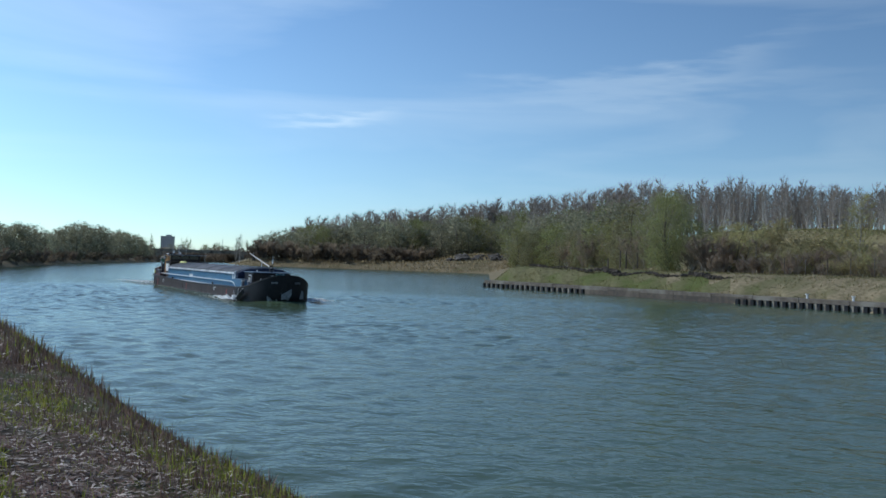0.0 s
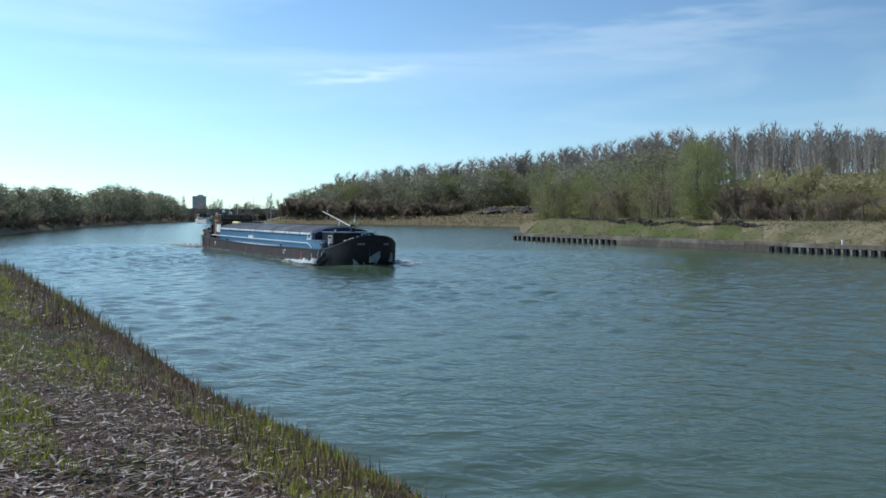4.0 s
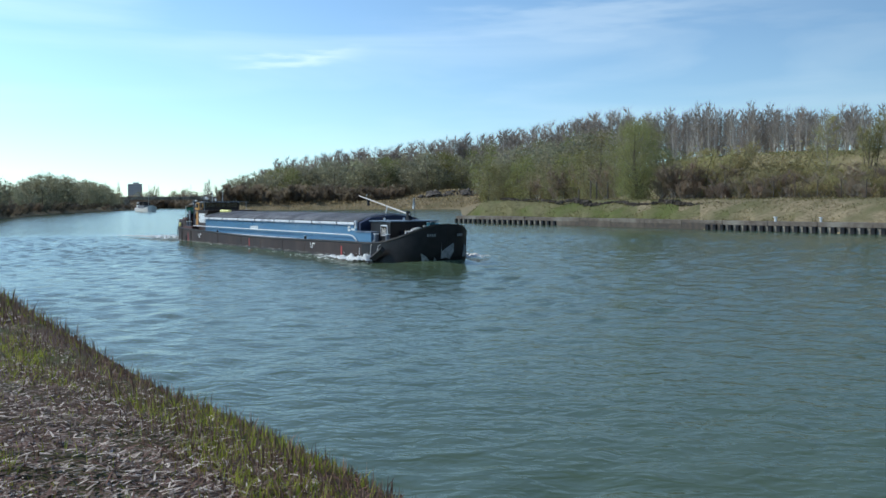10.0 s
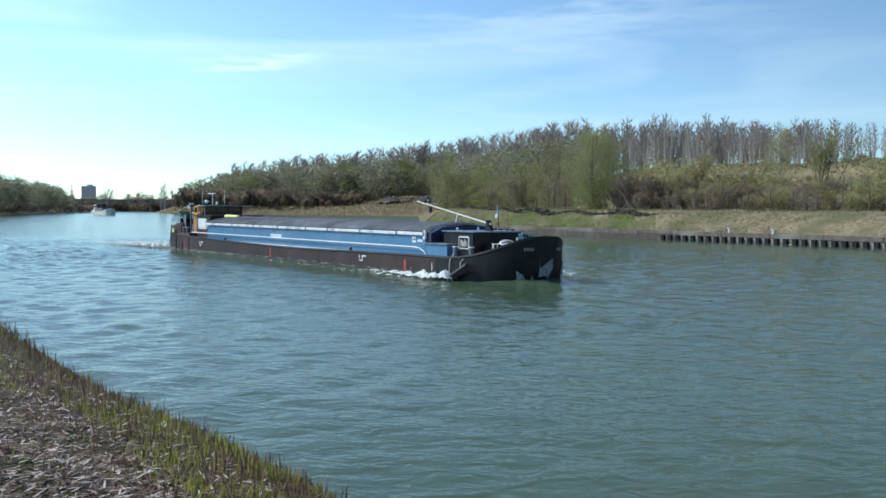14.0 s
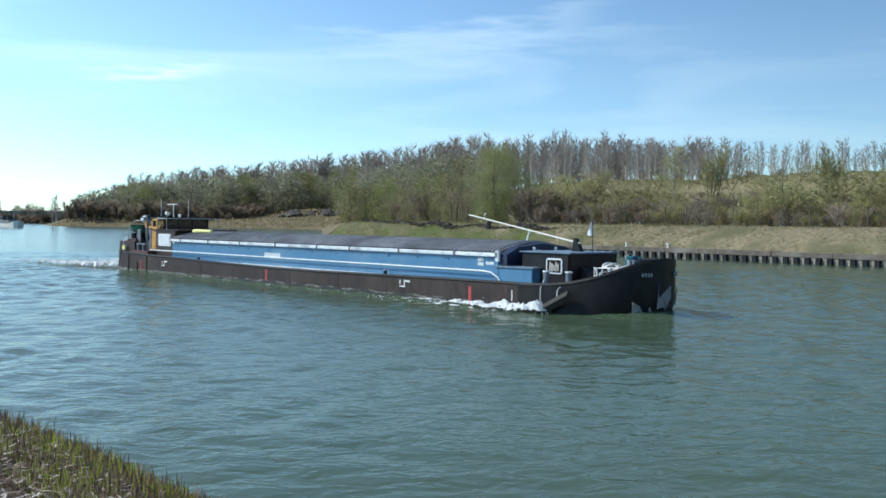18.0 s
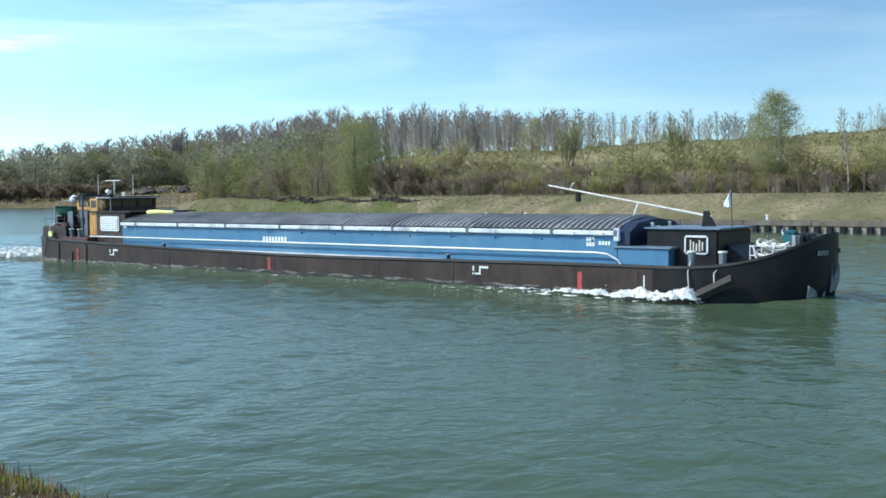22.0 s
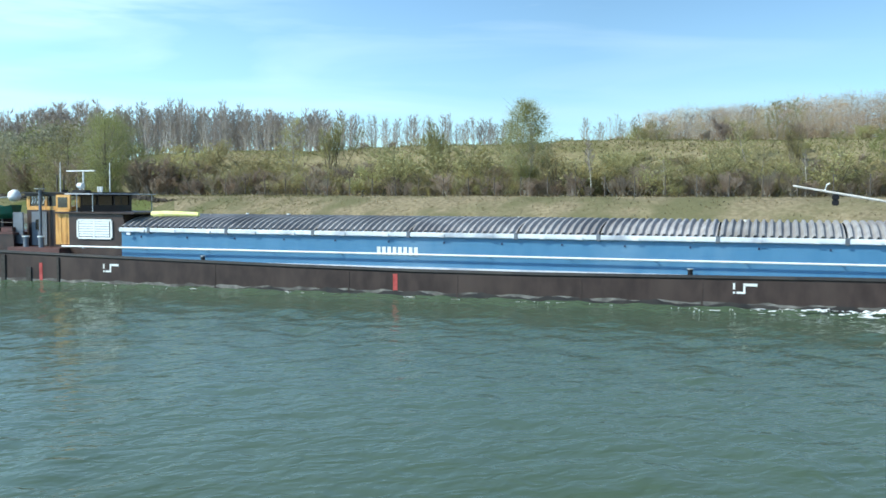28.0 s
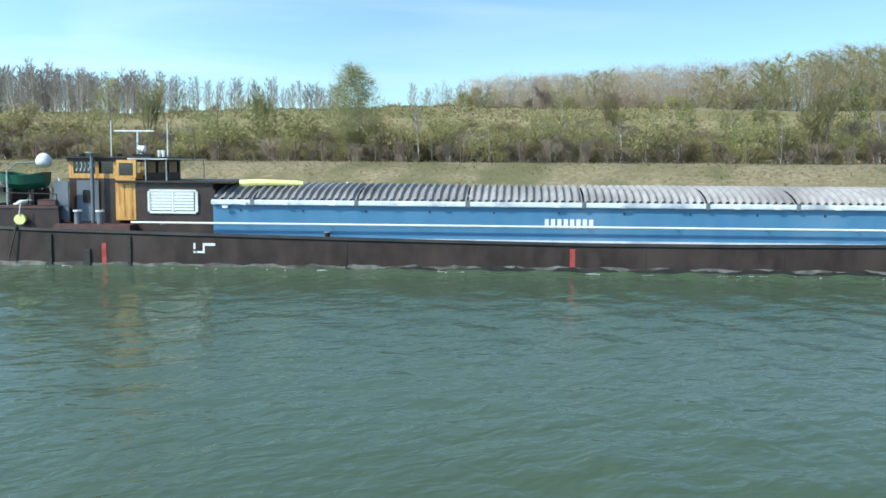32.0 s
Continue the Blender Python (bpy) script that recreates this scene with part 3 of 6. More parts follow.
def build_barge():
    barge = thing("barge", pose(0, 0, 0), "long dark-hulled freight barge with blue hold and corrugated hatches under way", "barge")
    mid = BEAM / 2
    us = [-2.3, -2.2, -2.0, -1.6, -1.1, -0.5, 0.0, 0.5, 1.5, 2.5, 5, 9, 13, 17, 21, 25, 29, 32, 33.8, 34.6, 35.4, 36.1, 36.7, 37.2, 37.55, 37.85, 38.08, 38.22, 38.3]
    zs = (-0.8, -0.1, 0.25, 1.0)
    # hull: shell of both sides, bottom left open under water
    bm = bmesh.new()
    rows = []
    for u in us:
        st, po = [], []
        for k, z in enumerate(zs):
            zz = sheer(u) if k == 3 else z
            b = half_breadth(u, zz)
            uu = u - (0.0 if u < 36 else 0.14 * max(0, 0.6 - zz))
            st.append(bm.verts.new((uu, mid - b, zz)))
            po.append(bm.verts.new((uu, mid + b, zz)))
        rows.append((st, po))
    for (s0, p0), (s1, p1) in zip(rows, rows[1:]):
        for k in range(3):
            bm.faces.new((s0[k], s1[k], s1[k + 1], s0[k + 1]))
            bm.faces.new((p0[k + 1], p1[k + 1], p1[k], p0[k]))
    for k in range(3):
        bm.faces.new((rows[0][0][k], rows[0][0][k + 1], rows[0][1][k + 1], rows[0][1][k]))
    bmesh.ops.remove_doubles(bm, verts=bm.verts[:], dist=0.002)
    bmesh.ops.recalc_face_normals(bm, faces=bm.faces[:])
    part("hull", bm, M_HULL, barge, "dark brown-black riveted steel hull with scrapes")
    # the bow is tarred black
    bm = bmesh.new()
    rows = []
    fore = [33.6, 34.2] + [u for u in us if u > 34.3]
    for sg in (-1, 1):
        prev = None
        for u in fore:
            ring = [bm.verts.new((u + 0.004, mid + sg * (half_breadth(u, z) + 0.006), z)) for z in (-0.6, -0.1, 0.25, 0.6, sheer(u) - 0.02)]
            if prev:
                for k in range(4):
                    bm.faces.new((prev[k], ring[k], ring[k + 1], prev[k + 1]))
            prev = ring
    bmesh.ops.recalc_face_normals(bm, faces=bm.faces[:])
    bow = part("bow_plating", bm, M_BLACK, barge, "black tarred bow plating")
    bow.data.polygons.foreach_set("use_smooth", [True] * len(bow.data.polygons))
    # deck inside the bulwark
    bm = bmesh.new()
    ring = [(u, mid - half_breadth(u, 0.8) + 0.03) for u in us[:-1]] + [(u, mid + half_breadth(u, 0.8) - 0.03) for u in us[-2::-1]]
    bm.faces.new([bm.verts.new((u, v, min(sheer(u) - 0.06, 1.0 + 0.25 * max(0, (u - 34) / 4)))) for u, v in ring])
    bmesh.ops.triangulate(bm, faces=bm.faces[:])
    part("deck", bm, M_DECK, barge, "red-oxide painted side deck")
    # rubbing strakes and the pale wear line along the gunwale
    for side, name in ((0, "rubbing_strake"), (1, "rubbing_strake")):
        bm = bmesh.new()
        ver = []
        for u in us[1:-1]:
            b, z = half_breadth(u, 0.8), sheer(u)
            sg = -1 if side == 0 else 1
            ver.append([bm.verts.new((u, mid + sg * (b + o), z + h)) for o, h in ((-0.07, 0.03), (0.035, 0.03), (0.045, -0.05), (0.0, -0.09))])
        for a, b2 in zip(ver, ver[1:]):
            for k in range(3):
                bm.faces.new((a[k], b2[k], b2[k + 1], a[k + 1]))
        bmesh.ops.recalc_face_normals(bm, faces=bm.faces[:])
        part(name, bm, M_TAR, barge)
    # grey scum line along the waterline
    bm = bmesh.new()
    for sg in (-1, 1):
        prev = None
        for i in range(121):
            u = -1.6 + 36.0 * i / 120
            w = 0.03 * math.sin(i * 1.3) + 0.02 * math.sin(i * 3.1)
            ring = [bm.verts.new((u, mid + sg * (half_breadth(u, 0.1) + 0.006), z)) for z in (-0.2, 0.145 + w + 0.045 * max(0, min(1, (u - 8) / 8)))]
            if prev:
                bm.faces.new((prev[0], ring[0], ring[1], prev[1]))
            prev = ring
    bmesh.ops.recalc_face_normals(bm, faces=bm.faces[:])
    part("waterline_scum", bm, M_SCUM, barge, "dry pale grey scum line above the water")
    bm = bmesh.new()
    for sg in (-1, 1):
        prev = None
        for i in range(241):
            u = -1.6 + 36.0 * i / 240
            w = 0.045 * math.sin(i * 0.37) + 0.025 * math.sin(i * 0.9 + 1) + 0.02 * math.sin(i * 2.3)
            ring = [bm.verts.new((u, mid + sg * (half_breadth(u, 0.1) + 0.011), z)) for z in (-0.2, 0.15 + w - 0.2 * max(0, min(1, (14 - u) / 9)))]
            if prev:
                bm.faces.new((prev[0], ring[0], ring[1], prev[1]))
            prev = ring
    bmesh.ops.recalc_face_normals(bm, faces=bm.faces[:])
    part("wet_band", bm, M_TAR, barge, "wet black lower edge of the hull")
    # plate seams on the near side
    for u, w, z1 in ((0.75, 0.2, 0.98), (1.9, 0.24, 0.55), (3.28, 0.12, 0.95)):
        part("rubbing_timber", solid((u, u + w, -0.05, 0.03, -0.1, z1), bevel=0.015), M_TIMBER, barge, "upright worn rubbing timber")
    for u in (9.9, 14.9, 18.6, 22.5, 26.0, 33.1):
        part("plate_seam", solid((u - 0.025, u + 0.025, -0.012, 0.02, 0.02, 0.84)), M_HULL, barge)
    # hold: blue coaming, a white-edged lip, pads
    part("hold_coaming", solid((5.78, 32.2, 0.42, 4.63, 0.8, 1.93), bevel=0.015), M_BLUE, barge, "bright blue painted hold side with a few rust drips")
    for k in range(14):
        u = 6.6 + k * 1.9
        part("stud", solid((u, u + 0.05, 0.395, 0.42, 1.70, 1.76)), M_NAVY, barge)
    edges = (5.72, 7.0, 10.15, 13.45, 16.85, 20.4, 22.95, 26.4, 29.85, 32.18)
    for a, b in zip(edges, edges[1:]):
        # arched corrugated cover
        bm = bmesh.new()
        n = max(8, int((b - a) / 0.055) // 4 * 4)
        cols = []
        for i in range(n + 1):
            u = a + 0.03 + (b - a - 0.06) * i / n
            h = 0.09 if i % 4 in (1, 2) else 0.0
            col = []
            for j in range(13):
                s = j / 12
                v = 0.40 + 4.25 * s
                z = 2.02 + 0.42 * (1 - (2 * s - 1) ** 2) ** 0.8 + h
                col.append(bm.verts.new((u, v, z)))
            cols.append(col)
        for c0, c1 in zip(cols, cols[1:]):
            for j in range(12):
                bm.faces.new((c0[j], c1[j], c1[j + 1], c0[j + 1]))
        bmesh.ops.recalc_face_normals(bm, faces=bm.faces[:])
        cover = part("hatch_cover", bm, M_HATCH, barge, "grey corrugated aluminium hatch cover")
        for v0, v1 in ((0.30, 0.44), (4.61, 4.75)):
            part("rim", solid((a + 0.025, b - 0.025, v0, v1, 1.90, 2.05), bevel=0.02), M_RIM, cover, "pale metal rim with clips")
        for k in range(2):
            u = a + (b - a) * (0.3 + 0.45 * k)
            part("clip", solid((u, u + 0.16, 0.27, 0.31, 1.90, 1.99)), M_RIM, cover)
        part("batten", solid((b - 0.06, b + 0.06, 0.285, 0.43, 1.87, 2.07), bevel=0.01), M_GREY, cover)
    # white rail pipe along the hold, bent down at its fore end
    run = [(3.3, 0.24, 1.34), (31.55, 0.24, 1.34), (31.95, 0.26, 1.3), (32.28, 0.3, 1.12), (32.42, 0.33, 0.93)]
    rail = part("side_rail", tube((run, 0.032)), M_WHITE, barge, "white pipe handrail")
    for k in range(11):
        u = 4.2 + k * 2.55
        part("bracket", solid((u, u + 0.04, 0.24, 0.44, 1.31, 1.345)), M_WHITE, rail)
    part("kick_strip", solid((5.8, 32.1, 0.375, 0.42, 0.86, 0.93)), M_RIM, barge, "pale worn strip along the foot of the hold")
    for u in (9.3, 25.65):
        b = part("side_bollard", disc(u, 0.2, 0.9, 0.075, 0.2), M_BLACK, barge)
        part("cap", disc(u, 0.2, 1.10, 0.09, 0.03), M_STEELB, b)
    # registration digits stand as plain white bars
    for k in range(8):
        u = 15.72 + k * 0.185
        part("number_bar", solid((u, u + 0.12, 0.407, 0.42, 1.29, 1.56)), M_WHITE, barge)
    for u0, u1, z0, z1 in ((30.15, 30.24, 1.70, 1.84), (30.28, 30.4, 1.70, 1.84), (30.44, 30.56, 1.70, 1.84), (30.15, 30.26, 1.53, 1.66), (30.3, 30.42, 1.53, 1.66),
                           (30.46, 30.58, 1.53, 1.66), (30.8, 30.92, 1.58, 1.70), (30.97, 31.08, 1.58, 1.70), (31.13, 31.25, 1.58, 1.70), (31.3, 31.4, 1.58, 1.70)):
        part("lettering_bar", solid((31.1 + 0.68 * (u0 - 30.15), 31.1 + 0.68 * (u1 - 30.15), 0.407, 0.42, z0, z1)), M_WHITE, barge)
    # draught marks and red stripes on the hull
    for u in (5.3, 26.85):
        for a, b, c, d in ((0.0, 0.06, 0.44, 0.50), (0.0, 0.06, 0.56, 0.74), (0.10, 0.34, 0.44, 0.50), (0.28, 0.34, 0.50, 0.70), (0.28, 0.66, 0.66, 0.74)):
            part("tonnage_mark", solid((u + a, u + b, -0.008, 0.01, c + 0.02, d + 0.02)), M_WHITE, barge)
    for u, w in ((2.48, 0.14), (16.45, 0.15), (31.0, 0.16)):
        part("red_stripe", solid((u, u + w, -0.008, 0.01, 0.05, 0.72)), M_RED, barge)
    part("grey_dash", solid((33.3, 33.34, -0.008, 0.01, 0.3, 0.7)), M_RIM, barge)
    # fore end of the hold
    part("hold_end", prism([(0.44, 1.6), (4.6, 1.6), (4.6, 2.0), (3.9, 2.3), (2.52, 2.42), (1.15, 2.3), (0.44, 2.0)], 32.16, 32.62), M_NAVY, barge, "dark blue hatch end")
    part("end_bracket", solid((32.12, 32.32, 0.3, 0.42, 1.72, 2.14), bevel=0.02), M_RIM, barge)
    locker = part("deck_locker", solid((32.22, 33.95, 0.4, 4.65, 0.85, 1.5), bevel=0.02), M_BLUE, barge, "blue painted low locker")
    part("lid", solid((32.05, 34.05, 0.34, 4.71, 1.5, 1.57), bevel=0.015), M_PALE, locker)
    # forecabin
    cab = part("forecabin", solid((33.0, 35.35, 0.85, 3.75, 0.9, 2.09), bevel=0.06), M_BLACK, barge, "dark brown forecabin")
    part("roof", solid((32.92, 35.45, 0.79, 3.81, 2.1, 2.16), bevel=0.02), M_PALE, cab, "pale blue roof plate")
    win = part("cabin_window", solid((34.28, 35.04, 0.80, 0.855, 1.35, 1.93), bevel=0.05), M_RIM, cab, "white-framed window with blind slats")
    part("pane", solid((34.34, 34.98, 0.79, 0.82, 1.41, 1.87)), M_GLASS, win)
    for k in range(5):
        part("slat", solid((34.47 + k * 0.095, 34.515 + k * 0.095, 0.775, 0.79, 1.47 - (k % 2) * 0.03, 1.79 - (k % 3) * 0.05)), M_SPAR, win)
    part("hood", prism([(35.35, 0.9), (36.05, 0.9), (35.95, 1.25), (35.45, 1.62)], 1.4, 3.7, "y"), M_BLACK, cab, "black sloping companion hood")
    for u, v in ((32.72, 1.9), (32.8, 3.1)):
        part("vent", disc(u, v, 1.55, 0.06, 0.74), M_WHITE, barge)
    # boom, its strut and post
    boom = part("boom", tube(([(28.45, 2.5, 3.55), (34.5, 2.5, 2.47)], (0.032, 0.045))), M_SPAR, barge, "long pale lowered mast boom")
    for dz in (0.0, -0.16):
        part("pulley_block", solid((29.55, 29.75, 2.44, 2.56, 3.12 + dz, 3.30 + dz), bevel=0.03), M_BLACK, boom)
    part("hook", tube(([(29.35, 2.5, 3.42), (29.4, 2.5, 3.58), (29.48, 2.5, 3.62)], 0.025)), M_WHITE, boom)
    part("strut", tube(([(31.75, 2.5, 2.42), (31.95, 2.5, 2.96)], 0.035)), M_WHITE, boom)
    part("stay", tube(([(31.95, 2.5, 2.4), (32.4, 2.2, 2.15), (32.95, 2.0, 2.17)], 0.015), seg=5), M_ROPE, boom)
    part("boom_bracket", prism([(34.2, 2.16), (34.62, 2.16), (34.36, 2.66), (34.26, 2.66)], 2.4, 2.6, "y"), M_BLACK, cab, "black boom bracket")
    staff = part("flagstaff", tube(([(35.2, 2.4, 2.1), (35.16, 2.4, 3.42)], 0.016)), M_TIMBER, barge)
    bm = bmesh.new()
    grid = [[bm.verts.new((35.165 - 0.25 * min(1, j / 4 * 1.3) * i / 4, 2.4 + 0.05 * math.sin(i * 1.6 + j * 0.7), 3.4 - 0.62 * j / 4 - 0.05 * i / 4 * (1 - j / 4))) for j in range(5)] for i in range(5)]
    for i in range(4):
        for j in range(4):
            bm.faces.new((grid[i][j], grid[i + 1][j], grid[i + 1][j + 1], grid[i][j + 1]))
    part("pennant", bm, M_WHITE, staff, "small limp white flag")
    # fore deck gear
    for u in (34.75, 35.62):
        b = part("bollard", disc(u, 0.28 if u < 35 else 0.5, 0.92, 0.115, 0.52), M_GREY, barge, "grey mooring bollard with pale worn top")
        part("cap", disc(u, 0.28 if u < 35 else 0.5, 1.44, 0.14, 0.05), M_WHITE, b)
    for u in (34.75, 35.62):
        part("bollard", disc(u, BEAM - (0.28 if u < 35 else 0.5), 0.92, 0.115, 0.52), M_BLACK, barge)
    fend = part("fender_plank", tube(([(34.6, -0.22, -0.1), (36.15, -0.1, 0.7)], 0.17), seg=4), M_TIMBER, barge, "slanting grey timber fender hung on ropes")
    for a, b in (((34.75, 0.2, 1.2), (34.85, -0.16, 0.12)), ((35.62, 0.4, 1.1), (35.6, -0.14, 0.5))):
        part("rope", tube(([a, ((a[0] + b[0]) / 2 - 0.05, -0.04, 0.86), b], 0.02), seg=6), M_SPAR, fend)
    rods = []
    for v in (1.25, 2.55):
        for z in (1.06, 1.34, 1.62):
            rods.append(([(35.9, v, z), (36.95, v, z + 0.04)], 0.02))
        for u in (35.9, 36.25, 36.6, 36.95):
            rods.append(([(u, v, 0.98), (u, v, 1.66)], 0.02))
    for u in (35.9, 36.95):
        for z in (1.06, 1.34, 1.62):
            rods.append(([(u, 1.25, z), (u, 2.55, z)], 0.02))
    basket = part("rope_rack", tube(*rods, seg=6), M_WHITE, barge, "white rod rack heaped with pale rope")
    basket.location.x += 0.28
    rng = random.Random(61)
    for k in range(9):
        cx, cy, cz, r = 36.42 + rng.uniform(-0.22, 0.22), 1.9 + rng.uniform(-0.3, 0.3), 1.12 + 0.075 * k, rng.uniform(0.24, 0.4)
        turn = rng.uniform(0, 6.28)
        bight = [(cx + r * 1.15 * math.cos(q), cy + r * 1.5 * math.sin(q), cz + 0.07 * math.sin(2 * q + turn)) for q in [2 * math.pi * i / 16 for i in range(17)]]
        part("rope_coil", tube((bight, 0.042), seg=6), M_ROPE, basket)
    part("hanging_bight", tube(([(36.0, 1.22, 1.66), (36.1, 1.18, 1.3), (36.3, 1.18, 1.12), (36.55, 1.18, 1.3), (36.65, 1.22, 1.66)], 0.035), seg=6), M_ROPE, basket)
    winch = part("anchor_winch", solid((36.7, 37.15, 2.5, 3.3, 1.15, 1.6), bevel=0.04), M_BLACK, barge, "black anchor winch with a teal motor")
    winch.location.x += 0.3
    part("motor", tube(([(36.75, 2.15, 1.85), (36.75, 2.75, 1.85)], 0.19), seg=16), M_TEAL, winch)
    part("drum", tube(([(37.0, 2.75, 1.72), (37.0, 3.5, 1.72)], 0.26), seg=18), M_BLACK, winch)
    part("gear_wheel", tube(([(37.02, 2.3, 1.75), (37.02, 2.4, 1.75)], 0.24), seg=20), M_BLACK, winch)
    part("hand_lever", tube(([(36.6, 2.3, 1.7), (36.5, 2.25, 2.1)], 0.02), seg=6), M_WHITE, winch)
    part("winch_frame", solid((36.62, 36.7, 2.4, 3.4, 1.1, 1.95), (37.12, 37.2, 2.4, 3.4, 1.15, 1.95), (36.62, 37.2, 2.44, 2.5, 1.85, 1.95), bevel=0.01), M_TAR, winch)
    part("hand_wheel", tube(([(36.45 + 0.01, 2.6 + 0.2 * math.cos(q), 1.95 + 0.2 * math.sin(q)) for q in [2 * math.pi * i / 14 for i in range(15)]], 0.018), seg=5), M_STEELB, winch)
    part("motor_cover", solid((36.6, 36.95, 2.1, 2.45, 1.98, 2.08), bevel=0.03), M_TEAL, winch)
    part("gear_guard", solid((37.0, 37.14, 1.95, 2.3, 1.35, 1.95), bevel=0.03), M_GREY, winch)
    for v in (1.75, 3.3):
        part("bow_bollard", disc(37.35, v, 1.45, 0.09, 0.5), M_STEELB, barge)
    # worn pale anchor plates, draped on the bow's curve
    def on_bow(turn, z):
        """A point of the bow's skin by the bearing from its middle, in degrees from starboard abeam to port abeam."""
        lo, hi = 33.8, 38.28
        want = radians(turn - 90)
        for _ in range(30):
            m_ = (lo + hi) / 2
            if math.atan2(m_ - 33.8, half_breadth(m_, z)) < math.pi / 2 - abs(want):
                lo = m_
            else:
                hi = m_
        b_ = half_breadth(lo, z) * (1 if want >= 0 else -1)
        return Vector((lo + 0.03, mid + b_ * 1.012, z))

    def drape(name, outline, mat, label):
        bm_ = bmesh.new()
        bm_.faces.new([bm_.verts.new(on_bow(a_, z_)) for a_, z_ in outline])
        ext = bmesh.ops.extrude_face_region(bm_, geom=bm_.faces[:])
        for v_ in ext["geom"]:
            if isinstance(v_, bmesh.types.BMVert):
                v_.co += Vector((0.03, (v_.co.y - mid) * 0.01, 0))
        bmesh.ops.triangulate(bm_, faces=bm_.faces[:])
        bmesh.ops.recalc_face_normals(bm_, faces=bm_.faces[:])
        part(name, bm_, mat, barge, label)

    for pts in ([(73, -0.05), (79.5, -0.05), (75.5, 0.36), (72, 0.52)], [(80.5, -0.05), (85, -0.05), (80.5, 0.34)], [(85.3, 0.25), (85.8, 0.85), (86.6, 1.12), (88.6, 0.62), (90.6, 1.05), (92.4, 0.6), (92, 0.2), (89, 0.3)], [(104, 0.3), (110, 0.3), (109, 0.82), (106, 0.95)]):
        drape("anchor_plate", pts, M_ANCHOR, "pale worn anchor plate")
    # the name on the bow stands as plain bars
    for k in range(8):
        a_ = 76 + 1.5 * k + (16 if k > 3 else 0)
        drape("lettering_bar", [(a_, 1.38), (a_ + 0.9, 1.38), (a_ + 0.9, 1.52), (a_, 1.52)], M_ANCHOR, "")
    # ---- stern ----
    part("stern_bulwark", prism([(-1.2, 1.05), (1.05, 0.95), (1.0, 1.82), (-1.1, 1.86)], 0.33, 0.40, "y"), M_BROWN, barge, "dark brown stern bulwark")
    part("stern_bulwark", prism([(-1.2, 1.05), (1.05, 0.95), (1.0, 1.82), (-1.1, 1.86)], 4.65, 4.72, "y"), M_TAR, barge)
    for v0, v1 in ((0.36, 1.3), (4.69, 3.75)):
        bm = bmesh.new()
        q = [bm.verts.new(p) for p in ((-1.15, v0, 1.0), (-2.05, v1, 1.0), (-2.0, v1, 1.88), (-1.08, v0, 1.86))]
        bmesh.ops.solidify(bm, geom=[bm.faces.new(q)], thickness=0.07)
        part("stern_quarter", bm, M_TAR, barge, "rounded black stern quarter")
    part("stern_transom", solid((-2.08, -1.98, 1.28, 3.77, 1.0, 1.88), bevel=0.03), M_TAR, barge)
    part("stern_deck", solid((-0.98, 1.0, 0.3, 4.75, 1.82, 1.9)), M_DECK, barge, "red stern deck")
    for u in (-0.12,):
        f = part("fender", tube(([(u, 0.12, 1.45), (u, 0.22, 1.45)], 0.18), seg=16), M_YELLOW, barge, "round faded yellow fender")
        part("fender_rope", tube(([(u + 0.05, 0.12, 2.0), (u, 0.1, 1.6)], 0.02), seg=5), M_ROPE, f)
    part("fender_strap", tube(([(-0.15, 0.0, 1.25), (-0.4, -0.05, 0.25)], 0.03), seg=5), M_TIMBER, barge)
    # low engine-room block and the open grey steel door
    part("engine_casing", solid((1.05, 2.65, 1.0, 4.1, 0.95, 2.86)), M_BROWN, barge, "dark brown engine casing")
    part("recess", solid((1.3, 2.0, 0.96, 1.01, 1.35, 2.78)), M_GREY, barge, "grey inner door")
    part("steel_door", solid((0.72, 1.2, 0.62, 0.68, 1.42, 2.76), bevel=0.015), M_GREY, barge, "open grey steel door")
    part("door_port", solid((1.5, 1.72, 0.94, 0.96, 2.0, 2.45), bevel=0.03), M_GLASS, barge)
    for u in (1.62, 2.32):
        b = part("bollard", disc(u, 0.3, 0.95, 0.1, 0.78), M_GREY, barge, "grey stern bollard with white worn top")
        part("cap", disc(u, 0.3, 1.73, 0.135, 0.05), M_WHITE, b)
    part("bollard_plinth", solid((0.95, 3.35, 0.06, 0.9, 1.0, 1.27), bevel=0.02), M_DECK, barge)
    pipe = part("exhaust_pipe", tube(([(1.9, 0.75, 1.2), (1.9, 0.75, 3.72)], 0.058), seg=12), M_GREY, barge, "tall grey exhaust pipe")
    part("rain_cap", disc(1.9, 0.75, 3.74, 0.2, 0.03), M_STEELB, pipe)
    # living cabin
    house = part("deckhouse", solid((3.3, 5.72, 0.62, 4.43, 0.9, 2.72), bevel=0.02), M_BROWN, barge, "dark brown deckhouse")
    part("roof", solid((2.7, 6.25, 0.52, 4.5, 2.72, 2.80), bevel=0.015), M_BROWN, house, "brown overhanging roof board")
    win = part("window", solid((3.70, 5.26, 0.58, 0.625, 1.68, 2.50), bevel=0.06), M_WHITE, house, "wide white-framed window with striped blinds")
    part("pane", solid((3.80, 5.16, 0.57, 0.60, 1.77, 2.41)), M_GLASS, win)
    for k in range(6):
        z = 1.79 + k * 0.105
        part("blind_slat", solid((3.82, 4.44, 0.555, 0.57, z, z + 0.09)), M_CURTAIN, win)
        part("blind_slat", solid((4.52, 5.14, 0.555, 0.57, z, z + 0.09)), M_CURTAIN, win)
